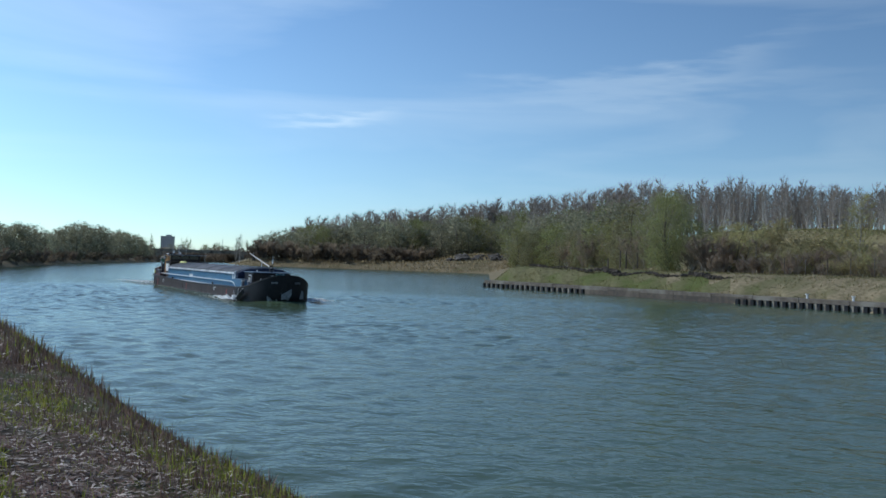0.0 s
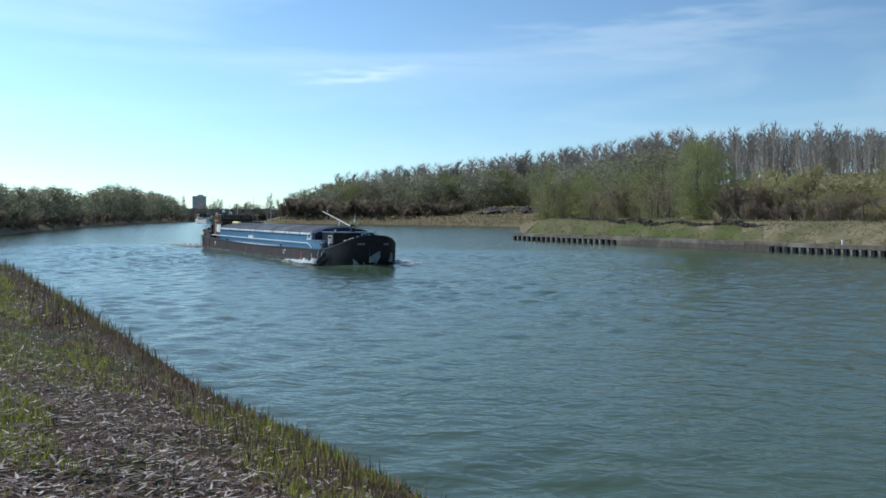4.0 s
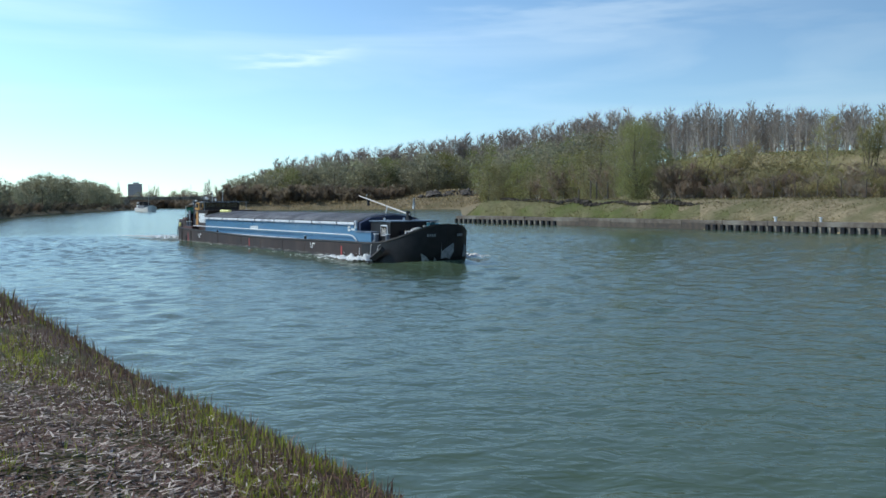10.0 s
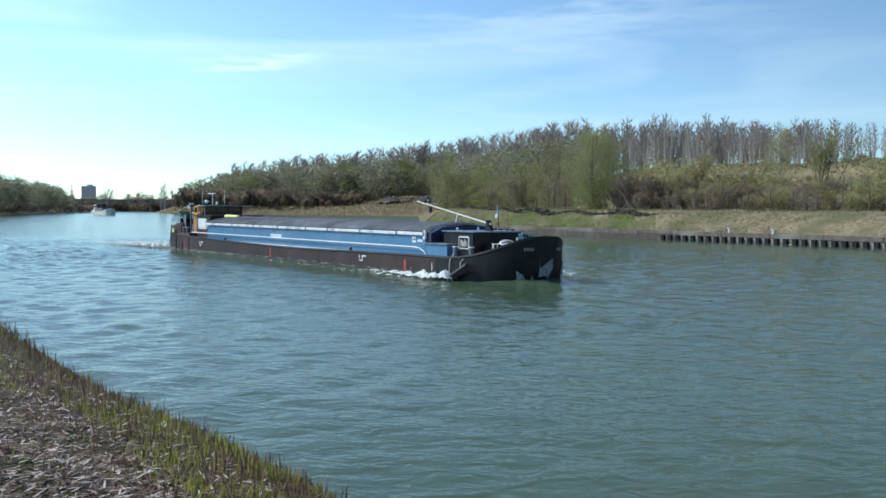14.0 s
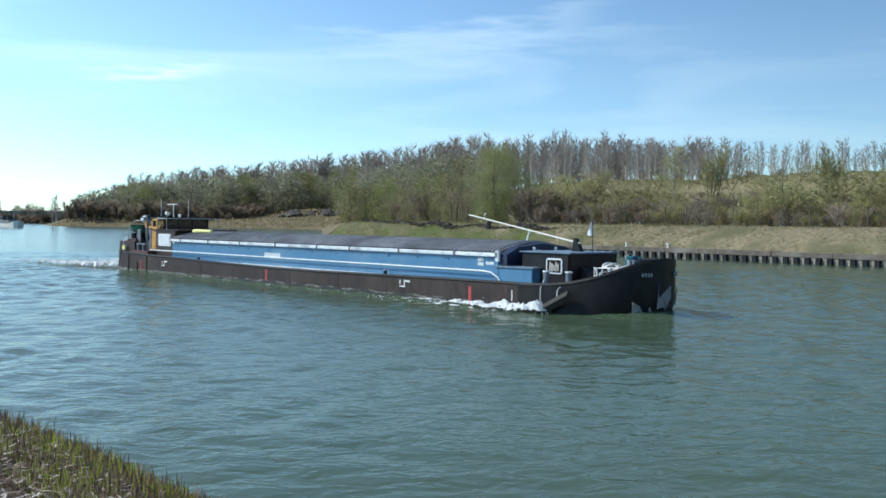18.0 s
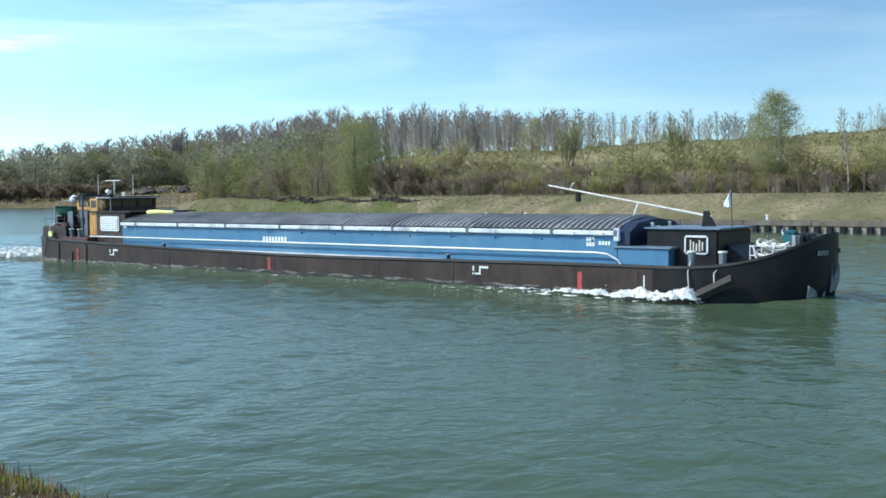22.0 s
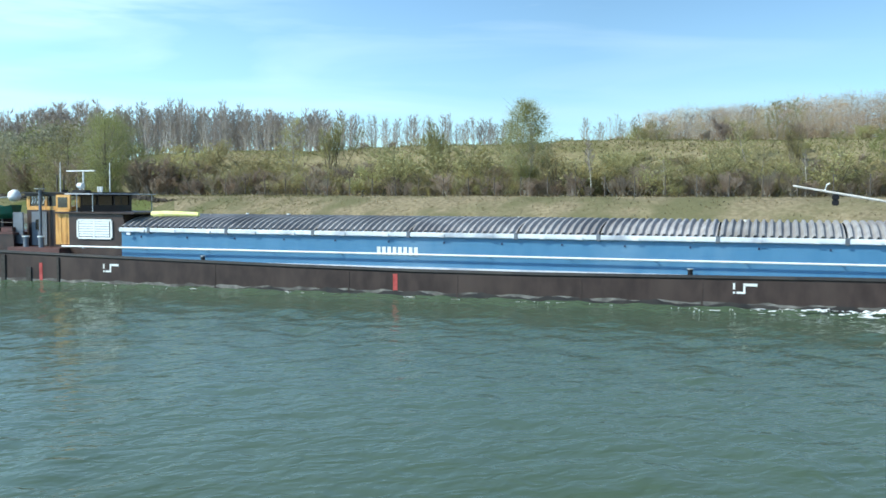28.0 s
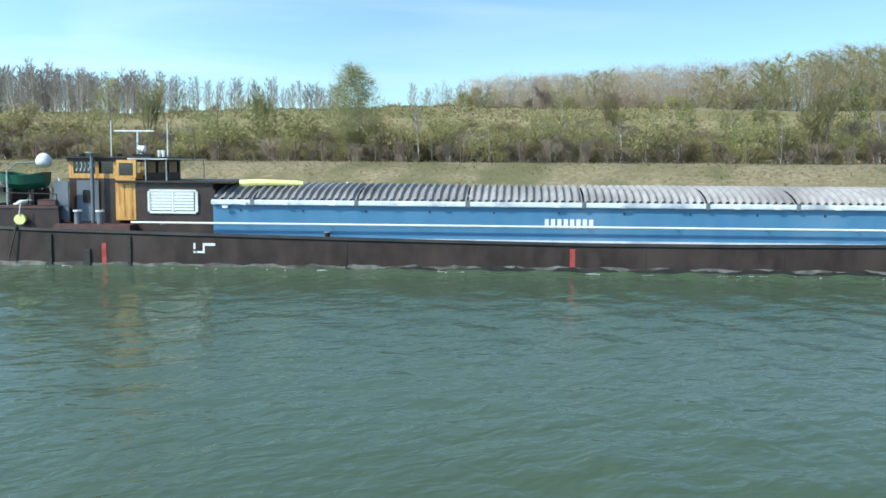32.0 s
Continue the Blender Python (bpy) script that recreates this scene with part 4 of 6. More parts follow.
    part("mullion", solid((4.45, 4.51, 0.55, 0.57, 1.75, 2.43)), M_WHITE, win)
    part("corner_post", solid((5.72, 5.80, 0.55, 0.68, 0.9, 2.5)), M_BROWN, house)
    door = part("cabin_door", solid((2.66, 3.3, 0.66, 0.74, 1.42, 2.86), bevel=0.012), M_WOOD, barge, "varnished orange-brown wooden door")
    for k in range(2):
        part("door_panel", solid((2.76 + 0.25 * k, 2.95 + 0.25 * k, 0.645, 0.67, 1.55, 2.70), bevel=0.02), M_WOOD, door)
    up = part("upper_door", solid((2.68, 3.32, 0.68, 0.76, 2.88, 3.50), bevel=0.012), M_WOOD, barge, "varnished upper half door with a dark pane")
    part("pane", solid((2.78, 3.2, 0.665, 0.70, 2.98, 3.40)), M_GLASS, up)
    # wheelhouse
    wh = part("wheelhouse", solid((1.05, 3.4, 1.0, 4.05, 2.84, 3.02), bevel=0.01), M_WOOD, barge, "varnished wooden wheelhouse")
    for u0, u1, v0, v1 in ((1.05, 1.2, 0.99, 1.06), (1.9, 2.0, 0.99, 1.06), (2.48, 2.64, 0.95, 1.06), (3.34, 3.5, 0.95, 1.06), (1.05, 1.15, 3.98, 4.05), (2.8, 2.9, 3.98, 4.05), (3.3, 3.42, 3.98, 4.05)):
        part("post", solid((u0, u1, v0, v1, 2.98, 3.52)), M_WOOD, wh)
    for u0, u1 in ((1.2, 1.9), (2.0, 2.48)):
        part("pane", solid((u0, u1, 1.02, 1.035, 3.02, 3.46)), M_GLASS, wh)
    for k in range(5):
        u = 1.28 + 0.13 * k
        part("lace_curtain", tube(([(u, 1.01, 3.12), (u + 0.06, 1.01, 3.3), (u + 0.02, 1.01, 3.42)], 0.018), seg=5), M_CURTAIN, wh)
    for v0, v1 in ((1.04, 1.14), (1.98, 2.06), (2.92, 3.0), (3.9, 4.05)):
        part("front_post", solid((3.42, 3.5, v0, v1, 3.06, 3.46)), M_BROWN, wh)
    part("front_panel", solid((3.4, 3.5, 1.0, 4.05, 2.80, 3.06)), M_BROWN, wh, "dark brown panelling under the front windows")
    for v0, v1 in ((1.14, 1.98), (2.06, 2.92), (3.0, 3.9)):
        part("pane", solid((3.44, 3.465, v0, v1, 3.06, 3.46)), M_GLASS, wh)
    part("head_rail", solid((1.02, 3.52, 0.94, 1.05, 3.44, 3.54), (3.4, 3.52, 1.05, 4.05, 3.46, 3.54)), M_BROWN, wh)
    part("wheelhouse_roof", solid((0.9, 3.75, 0.8, 4.2, 3.54, 3.62), bevel=0.02), M_TAR, wh, "dark flat roof")
    part("visor", solid((3.0, 4.15, 0.78, 0.95, 3.52, 3.56), (3.75, 4.25, 0.8, 4.6, 3.53, 3.56)), M_RIM, wh, "pale sun visor")
    for u, v, h in ((4.2, 0.85, 3.53), (4.2, 4.4, 3.53), (3.6, 0.72, 3.5)):
        part("visor_post", tube(([(u, v, 2.8), (u, v, h)], 0.019), seg=6), M_STEELB, wh)
    mast = part("radar_mast", tube(([(2.85, 2.0, 3.6), (2.85, 2.0, 4.55)], 0.03)), M_WHITE, wh, "pale radar mast")
    part("radar_bar", solid((2.1, 3.4, 1.96, 2.04, 4.52, 4.57)), M_WHITE, mast)
    for u, v, h in ((2.2, 1.5, 4.9), (3.6, 2.6, 4.9)):
        part("whip_aerial", tube(([(u, v, 3.6), (u, v, h)], (0.02, 0.014)), seg=6), M_WHITE, wh)
    part("searchlight", tube(([(3.2, 1.4, 3.62), (3.2, 1.4, 3.8)], 0.04), ([(3.12, 1.4, 3.9), (3.32, 1.4, 3.88)], 0.12), seg=12), M_WHITE, wh)
    for u in (3.55, 3.68):
        part("horn", tube(([(u, 2.0, 3.6), (u, 2.0, 3.86)], (0.035, 0.06)), seg=10), M_WHITE, wh)
    for u, w, h in ((3.0, 0.6, 0.09), (1.3, 0.06, 0.08), (2.5, 0.06, 0.1)):
        part("roof_box", solid((u, u + w, 1.2, 1.5, 3.62, 3.62 + h)), M_BLACK, wh)
    # satellite dome, dinghy and clutter on the stern
    dome = part("satellite_dome", tube(([(0.0, 1.5, 1.9), (0.0, 1.5, 3.05)], 0.03)), M_BLACK, barge, "white satellite dome on a dark pole")
    bm = bmesh.new()
    bmesh.ops.create_uvsphere(bm, u_segments=18, v_segments=12, radius=0.25)
    for v in bm.verts:
        v.co.z = v.co.z * (1.25 if v.co.z > 0 else 0.85)
    bmesh.ops.transform(bm, matrix=pose(0.0, 1.5, 3.42), verts=bm.verts[:])
    for f in bm.faces:
        f.smooth = True
    part("dome", bm, M_WHITE, dome)
    bm = bmesh.new()
    st = []
    for i in range(9):
        k = i / 8
        u, w = -1.0 + 1.35 * k - 0.25, 0.62 * math.sin(math.pi * (0.18 + 0.74 * k)) ** 0.6
        st.append([bm.verts.new((u, 2.4 + w * a, 2.42 + b + 0.12 * abs(2 * k - 1) ** 2)) for a, b in ((-1, 0.52), (-0.85, 0.2), (-0.3, 0.0), (0.3, 0.0), (0.85, 0.2), (1, 0.52))])
    for a, b in zip(st, st[1:]):
        for k in range(5):
            bm.faces.new((a[k], b[k], b[k + 1], a[k + 1]))
    bm.faces.new(st[0])
    bm.faces.new(st[-1][::-1])
    bmesh.ops.recalc_face_normals(bm, faces=bm.faces[:])
    bmesh.ops.transform(bm, matrix=Matrix.Translation((0, -0.9, 0)), verts=bm.verts[:])
    dg = part("dinghy", bm, M_GREEN, barge, "small green dinghy stowed on the stern")
    part("chock", solid((-0.9, -0.8, 1.0, 2.0, 1.9, 2.45), (-0.2, -0.1, 1.0, 2.0, 1.9, 2.45)), M_BLACK, dg)
    part("davit", tube(([(-0.9, 0.9, 1.9), (-0.9, 0.9, 3.1), (-0.75, 1.2, 3.35), (-0.3, 1.5, 3.4)], 0.03)), M_STEELB, dg)
    part("stern_rail", tube(([(-0.9, 0.36, 2.0), (-0.9, 0.36, 2.35), (0.95, 0.36, 2.32), (0.95, 0.36, 1.95)], 0.018), ([(0.05, 0.36, 1.95), (0.05, 0.36, 2.33)], 0.018), seg=6), M_BLACK, barge)
    part("rope_pile", tube(*[([(-0.35 + k * 0.05 + 0.16 * math.cos(a), 0.6 + 0.2 * math.sin(a), 1.95 + 0.03 * k) for a in [2 * math.pi * i / 12 for i in range(13)]], 0.025) for k in range(5)], seg=5), M_ROPE, barge)
    part("crate", solid((0.25, 0.85, 0.5, 1.0, 1.9, 2.12), bevel=0.02), M_DECK, barge)
    # rolled yellow sheet on the aft hatch
    part("rolled_sheet", tube(([(6.3, 1.55, 2.50), (6.9, 1.52, 2.54), (7.6, 1.5, 2.54), (8.3, 1.5, 2.52)], (0.13, 0.07)), ([(6.5, 1.75, 2.53), (8.1, 1.7, 2.55)], (0.10, 0.06)), seg=10), M_YELLOW, barge, "rolled pale yellow sheet")
    # the stern house and its gear keep low over the deck
    for ob in barge.children_recursive:
        if ob.type == "MESH" and max(v.co.x for v in ob.data.vertices) < 6.4 and max(v.co.z for v in ob.data.vertices) > 1.3:
            for v in ob.data.vertices:
                if v.co.z > 1.0:
                    v.co.z = 1.0 + (v.co.z - 1.0) * 0.885
    return barge


barge = build_barge()


def wave_patch(name, place, seed, label, peak, nu, nv):
    """Broken white water: a torn sheet over a grid, with holes and flecks. place maps 0..1, 0..1 to x, y, strength."""
    rng = random.Random(seed)
    verts, faces, kept = [], [], {}
    for i in range(nu + 1):
        for j in range(nv + 1):
            x, y, amp = place(i / nu, j / nv)
            q = Vector((x * 1.9, y * 4.2, seed))
            tear = noise.noise(q) + 0.5 * noise.noise(q * 2.7) + 0.22 * noise.noise(q * 6.1)
            h = peak * amp * max(0, 0.55 + 0.75 * tear) * (1 + 0.07 * rng.uniform(-1, 1))
            kept[i, j] = tear > 0.5 - 1.6 * amp
            verts.append((x + rng.uniform(-0.02, 0.02), y + rng.uniform(-0.02, 0.02), WATER_Z + 0.07 + h))
    w = nv + 1
    for i in range(nu):
        for j in range(nv):
            if kept[i, j] and kept[i + 1, j] and (kept[i, j + 1] or kept[i + 1, j + 1]):
                faces.append((i * w + j, (i + 1) * w + j, (i + 1) * w + j + 1, i * w + j + 1))
    for _ in range(nu // 4):
        x, y, amp = place(rng.random() ** 1.5, rng.random())
        z = WATER_Z + 0.03 + peak * amp * rng.uniform(0.2, 1.5)
        r, b = rng.uniform(0.008, 0.03), len(verts)
        verts += [(x - r, y, z), (x + r, y, z), (x, y, z + 2 * r), (x, y - r, z + r)]
        faces += [(b, b + 1, b + 2), (b, b + 3, b + 1), (b + 1, b + 3, b + 2), (b + 2, b + 3, b)]
    ob = new(name, mesh_from(name, verts, faces, M_FOAM, True))
    return tagged(ob, label, "foam", kind="stuff")


def bow_shape(k, s):
    x = 35.3 - 9.5 * k ** 1.25
    wide = 0.6 + 0.95 * min(1, k * 6) * (1 - 0.55 * k)
    crest = math.exp(-((s - 0.35) / 0.33) ** 2)
    return x, 0.02 - wide * s, max(0, min(1, k * 12)) * (1 - k) ** 1.05 * (0.3 + 0.7 * crest) * (1 - s ** 4)


def stern_shape(k, s):
    e = 1 - abs(2 * s - 1) ** 2
    return -2.35 - 16 * k ** 1.3, 2.5 + (s - 0.5) * (4.4 + 5.0 * k), (1 - k) ** 0.7 * (0.62 + 0.30 * abs(2 * s - 1)) * (e > 0.02)


bow_wave = wave_patch("bow_wave", bow_shape, 3, "white breaking bow wave beside the hull", 0.46, 260, 34)
bow_wave_far = wave_patch("bow_wave", lambda k, s: (bow_shape(k, s)[0] + 0.9, BEAM - bow_shape(k, s)[1] * 2.2 - 0.1, bow_shape(k, s)[2]), 4, "white breaking bow wave beside the hull", 0.36, 190, 26)
stern_wash = wave_patch("stern_wash", stern_shape, 5, "churned white wash behind the stern", 0.36, 170, 60)
side_wash = wave_patch("side_wash", lambda k, s: (26.5 - 26 * k, -0.02 - 0.30 * s, 0.12 + 0.13 * math.sin(k * 40)), 6, "thin broken foam along the hull", 0.05, 260, 6)


def build_hull_wave():
    """The water that rises along the moving hull, falling away outwards."""
    verts, faces, n, m = [], [], 180, 7
    for i in range(n + 1):
        u = -1.5 + 36.2 * i / n
        ends = min(1.0, (u + 1.5) / 3, (34.7 - u) / 2)
        for j in range(m + 1):
            k = j / m
            z = WATER_Z + 0.13 * ends * (1 - k) ** 2 * (1 + 0.2 * math.sin(u * 2.9) + 0.15 * math.sin(u * 7.3 + 1)) - 0.05 * k
            verts.append((u, 0.1 - 1.6 * k, z))
    w = m + 1
    for i in range(n):
        for j in range(m):
            faces.append((i * w + j, i * w + j + 1, (i + 1) * w + j + 1, (i + 1) * w + j))
    ob = new("hull_wave", mesh_from("hull_wave", verts, faces, M_WATER, True))
    return tagged(ob, "green-grey water heaped along the moving hull", "wave", kind="stuff")


hull_wave = build_hull_wave()


def build_bow_swell():
    """The smooth hump of water that the blunt bow pushes before it."""
    us = [33.4 + 4.88 * math.sin(math.pi / 2 * i / 14) for i in range(15)]
    ring = [(u, BEAM / 2 - half_breadth(u)) for u in us] + [(u, BEAM / 2 + half_breadth(u)) for u in us[-2::-1]]
    verts, faces, m = [], [], 9
    for i, (u, v) in enumerate(ring):
        out = Vector((u - 34.6, (v - BEAM / 2) * 0.9)).normalized()
        k = math.sin(math.pi * i / (len(ring) - 1)) ** 2.6
        for j in range(m + 1):
            d = -0.25 + 3.6 * (j / m) ** 1.6
            verts.append((u + out.x * d, v + out.y * d, WATER_Z - 0.06 * j / m + 0.24 * k * math.exp(-(max(0, d) / 1.0) ** 1.3) + 0.02 * math.sin(3 * u + 5 * v + d * 4)))
    w = m + 1
    for i in range(len(ring) - 1):
        for j in range(m):
            faces.append((i * w + j, i * w + j + 1, (i + 1) * w + j + 1, (i + 1) * w + j))
    ob = new("bow_swell", mesh_from("bow_swell", verts, faces, M_WATER, True))
    return tagged(ob, "smooth dark water heaped before the blunt bow", "wave", kind="stuff")


bow_swell = build_bow_swell()


# ---- trees ----
def limb_tree(seed, height, spread, trunk_r, n_limbs, up, start, twigs, twig_len, twig_w, leaves, leaf, stems=1, broom=0.0, fuzz=0.16, wild=0.5, lean_by=0.28):
    """Vertices and faces of wood and of crown. Limbs leave a leaning trunk; twigs and leaf clumps sit along them."""
    rng = random.Random(seed)
    wv, wf, cv, cf = [], [], [], []

    def bar(pts, r0, r1, seg=5):
        base = len(wv)
        for i, p in enumerate(pts):
            d = (pts[min(i + 1, len(pts) - 1)] - pts[max(i - 1, 0)]).normalized()
            e = d.orthogonal().normalized()
            g = d.cross(e)
            r = r0 + (r1 - r0) * i / (len(pts) - 1)
            for k in range(seg):
                a = 6.2832 * k / seg
                wv.append(p + (e * math.cos(a) + g * math.sin(a)) * r)
        for i in range(len(pts) - 1):
            for k in range(seg):
                wf.append((base + i * seg + k, base + i * seg + (k + 1) % seg, base + (i + 1) * seg + (k + 1) % seg, base + (i + 1) * seg + k))

    spots = []
    for s in range(stems):
        lean = Vector((rng.gauss(0, 1), rng.gauss(0, 1), 0)) * (0.06 if stems == 1 else lean_by)
        off = Vector((rng.gauss(0, 1), rng.gauss(0, 1), 0)) * (0 if stems == 1 else spread * 0.22)
        h = height * (1 if stems == 1 else rng.uniform(0.7, 1.0))
        axis = [off + Vector((lean.x * h * k + 0.02 * h * math.sin(k * 5 + s), lean.y * h * k + 0.02 * h * math.cos(k * 4 + s), h * k - 0.15)) for k in [i / 6 for i in range(7)]]
        bar(axis if stems == 1 else axis[::2], trunk_r, trunk_r * 0.18, 5 if stems == 1 else 4)
        for i in range(n_limbs):
            k = start + (1 - start) * (i + rng.random()) / n_limbs * 0.94
            a = i * 2.4 + rng.uniform(-0.5, 0.5)
            p0 = axis[0].lerp(axis[-1], k)
            part_up = (k - start) / (1 - start)
            shape = min(1, 0.55 + 1.7 * part_up) * max(0.06, 1.02 - part_up) ** 0.55
            reach = rng.uniform(0.4, 1.0)
            ln = spread * shape * rng.uniform(0.7, 1.15)
            out = Vector((math.cos(a), math.sin(a), 0))
            pts = [p0]
            for j in range(1, 4):
                f = j / 3
                if broom:
                    pts.append(p0 + out * ln * f * (1.75 - 0.95 * f) + Vector((rng.gauss(0, 0.04) * ln, rng.gauss(0, 0.04) * ln, broom * reach * height * (1.04 - k) * f)))
                    continue
                pts.append(p0 + out * ln * (f - 0.15 * f * f * up) + Vector((0, 0, ln * up * f * (0.5 + 0.5 * f))) + Vector((rng.gauss(0, 0.05), rng.gauss(0, 0.05), 0)) * ln)
            bar((pts[0], pts[2], pts[3]) if stems < 3 else (pts[0], pts[3]), trunk_r * 0.42 * (1.1 - k), trunk_r * 0.06, 3)
            spots.append((pts, ln))
        spots.append((axis[3:], h * 0.2))
    for pts, ln in spots:
        d0 = (pts[-1] - pts[0]).normalized()
        for _ in range(twigs):
            f = rng.random() * 0.94
            j = min(int(f * (len(pts) - 1)), len(pts) - 2)
            p = pts[j].lerp(pts[j + 1], f * (len(pts) - 1) - j)
            d = (d0 + Vector((rng.gauss(0, wild), rng.gauss(0, wild), rng.gauss(0.7 if broom else 0.25, 0.35)))).normalized()
            e = d.orthogonal().normalized() * twig_w
            q = p + d * twig_len * rng.uniform(0.4, 1.2)
            b = len(cv)
            cv.extend((p - e, p + e, q))
            cf.append((b, b + 1, b + 2))
        for _ in range(leaves):
            f = rng.random() ** 0.6
            j = min(int(f * (len(pts) - 1)), len(pts) - 2)
            p = pts[j].lerp(pts[j + 1], f * (len(pts) - 1) - j) + Vector([max(-1.5, min(1.5, rng.gauss(0, 1))) for _ in range(3)]) * (fuzz * spread + 0.08)
            n = Vector((rng.gauss(0, 1), rng.gauss(0, 1), rng.gauss(0.3, 1))).normalized()
            e = n.orthogonal().normalized()
            g = n.cross(e)
            r = leaf * rng.uniform(0.5, 1.3)
            b = len(cv)
            cv.extend((p + e * r, p + g * r * 0.9 - e * r * 0.4, p - g * r * 0.8 - e * r * 0.5))
            cf.append((b, b + 1, b + 2))
    return wv, wf, cv, cf


def lobed_tree(seed, height, spread, trunk_r, lobes, lobe, base, belly, leaves, leaf, twigs, twig_len, twig_w, droop=0.0, soft=0.55, peak=0.5):
    """Vertices and faces of wood and of crown. Limbs rise to rounded lobes of leaf that fill an egg-shaped crown."""
    rng = random.Random(seed)
    wv, wf, cv, cf = [], [], [], []

    def bar(p, q, r0, r1, seg):
        d = (q - p).normalized()
        e = d.orthogonal().normalized()
        g = d.cross(e)
        b = len(wv)
        for c, r in ((p, r0), (q, r1)):
            wv.extend(c + (e * math.cos(6.2832 * k / seg) + g * math.sin(6.2832 * k / seg)) * r for k in range(seg))
        wf.extend((b + k, b + (k + 1) % seg, b + seg + (k + 1) % seg, b + seg + k) for k in range(seg))

    top = Vector((rng.gauss(0, 0.03), rng.gauss(0, 0.03), 0.9)) * height
    foot = Vector((0, 0, -0.2))
    mid = foot.lerp(top, 0.5) + Vector((rng.gauss(0, 0.02), rng.gauss(0, 0.02), 0)) * height
    bar(foot, mid, trunk_r, trunk_r * 0.6, 6)
    bar(mid, top, trunk_r * 0.6, trunk_r * 0.15, 5)
    for i in range(lobes):
        k = (i + rng.random()) / lobes
        edge = (k / belly) ** 0.55 if k < belly else max(0.0, 1 - ((k - belly) / (1.06 - belly)) ** 2) ** peak
        a = i * 2.4 + rng.uniform(-0.6, 0.6)
        out = max(0.0, spread * edge - lobe * 0.7) * rng.uniform(0.35, 1.08)
        r = lobe * rng.uniform(0.65, 1.25)
        c = Vector((math.cos(a) * out, math.sin(a) * out, height * (base + (1 - base) * k) - lobe * 0.5))
        h = max(0.04, base + (1 - base) * k * 0.75 - 0.15)
        root = foot.lerp(mid, h * 2) if h < 0.5 else mid.lerp(top, h * 2 - 1)
        bar(root, c, trunk_r * 0.35 * (1.1 - k), trunk_r * 0.06, 3)
        for j in range(twigs + leaves):
            n = Vector((rng.gauss(0, 1), rng.gauss(0, 1), rng.gauss(0.1, 0.9))).normalized()
            p = c + n * r * rng.random() ** soft * rng.uniform(0.8, 1.2)
            b = len(cv)
            if j < twigs:
                d = (n + Vector((0, 0, 0.5 - 2.2 * droop))).normalized()
                e = d.orthogonal().normalized() * twig_w
                cv.extend((p - e, p + e, p + d * twig_len * rng.uniform(0.5, 1.2)))
            else:
                w = Vector((rng.gauss(0, 1), rng.gauss(0, 1), rng.gauss(0, 1))).normalized()
                e = w.orthogonal().normalized()
                g, q = w.cross(e), leaf * rng.uniform(0.5, 1.3)
                cv.extend((p + e * q, p + g * q * 0.9 - e * q * 0.4, p - g * q * 0.8 - e * q * 0.5))
            cf.append((b, b + 1, b + 2))
    return wv, wf, cv, cf


def kind_of_tree(name, seeds, wood, crown, label, category, **kw):
    made = []
    for s in seeds:
        wv, wf, cv, cf = lobed_tree(s, **kw) if "lobes" in kw else limb_tree(s, **kw)
        ob = thing(name, pose(0, 0, -900), label, category)
        t = new("trunk", mesh_from("trunk", wv, wf, wood, True))
        c = new("crown", mesh_from("crown", cv, cf, crown))
        t.parent = c.parent = ob
        made.append((ob, kw["height"]))
    return made


POPLARS = kind_of_tree("poplar_tree", (1, 2, 3, 21), M_BARK_P, M_TWIG, "bare grey-brown poplar on the hilltop, no leaves yet", "tree", height=14, spread=2.2, trunk_r=0.14,
                       n_limbs=18, up=1.0, start=0.1, twigs=34, twig_len=1.0, twig_w=0.018, leaves=8, leaf=0.075, stems=2, broom=0.5, wild=0.35, lean_by=0.04, fuzz=0.1)
BUDDING = kind_of_tree("budding_tree", (4, 5, 6), M_BARK, M_LEAF_O, "slender tree with yellow-olive opening buds", "tree", height=9, spread=2.3, trunk_r=0.09,
                       n_limbs=17, up=1.1, start=0.06, twigs=48, twig_len=1.0, twig_w=0.014, leaves=62, leaf=0.068, broom=0.5, fuzz=0.2)
VASE = kind_of_tree("coppice_tree", (24, 25), M_BARK_D, M_LEAF_O, "many-stemmed tree fanning out, thinly budding", "tree", height=8, spread=1.3, trunk_r=0.055,
                    n_limbs=8, up=1.1, start=0.3, twigs=30, twig_len=0.8, twig_w=0.02, leaves=15, leaf=0.08, stems=9, broom=0.6, fuzz=0.25, lean_by=0.17)
LEAFY = kind_of_tree("broadleaf_tree", (7, 8, 9), M_BARK_D, M_LEAF, "round spring-green broadleaf tree", "tree", height=9, spread=3.3, trunk_r=0.15,
                     lobes=26, lobe=1.15, base=0.02, belly=0.45, leaves=105, leaf=0.115, twigs=14, twig_len=0.6, twig_w=0.016)
DARKER = kind_of_tree("scrub_tree", (10, 11, 12), M_BARK_D, M_LEAF_D, "dull olive scrub tree in the thicket", "tree", height=8, spread=3.1, trunk_r=0.13,
                      lobes=26, lobe=1.1, base=0.0, belly=0.45, leaves=100, leaf=0.115, twigs=22, twig_len=0.7, twig_w=0.016)
BROWN = kind_of_tree("bare_shrub", (13, 14, 15), M_BARK, M_TWIG_B, "leafless brown shrub at the foot of the slope", "shrub", height=3.4, spread=0.95, trunk_r=0.03,
                     n_limbs=4, up=1.0, start=0.03, twigs=30, twig_len=0.8, twig_w=0.0185, leaves=0, leaf=0.1, stems=6, broom=0.7)
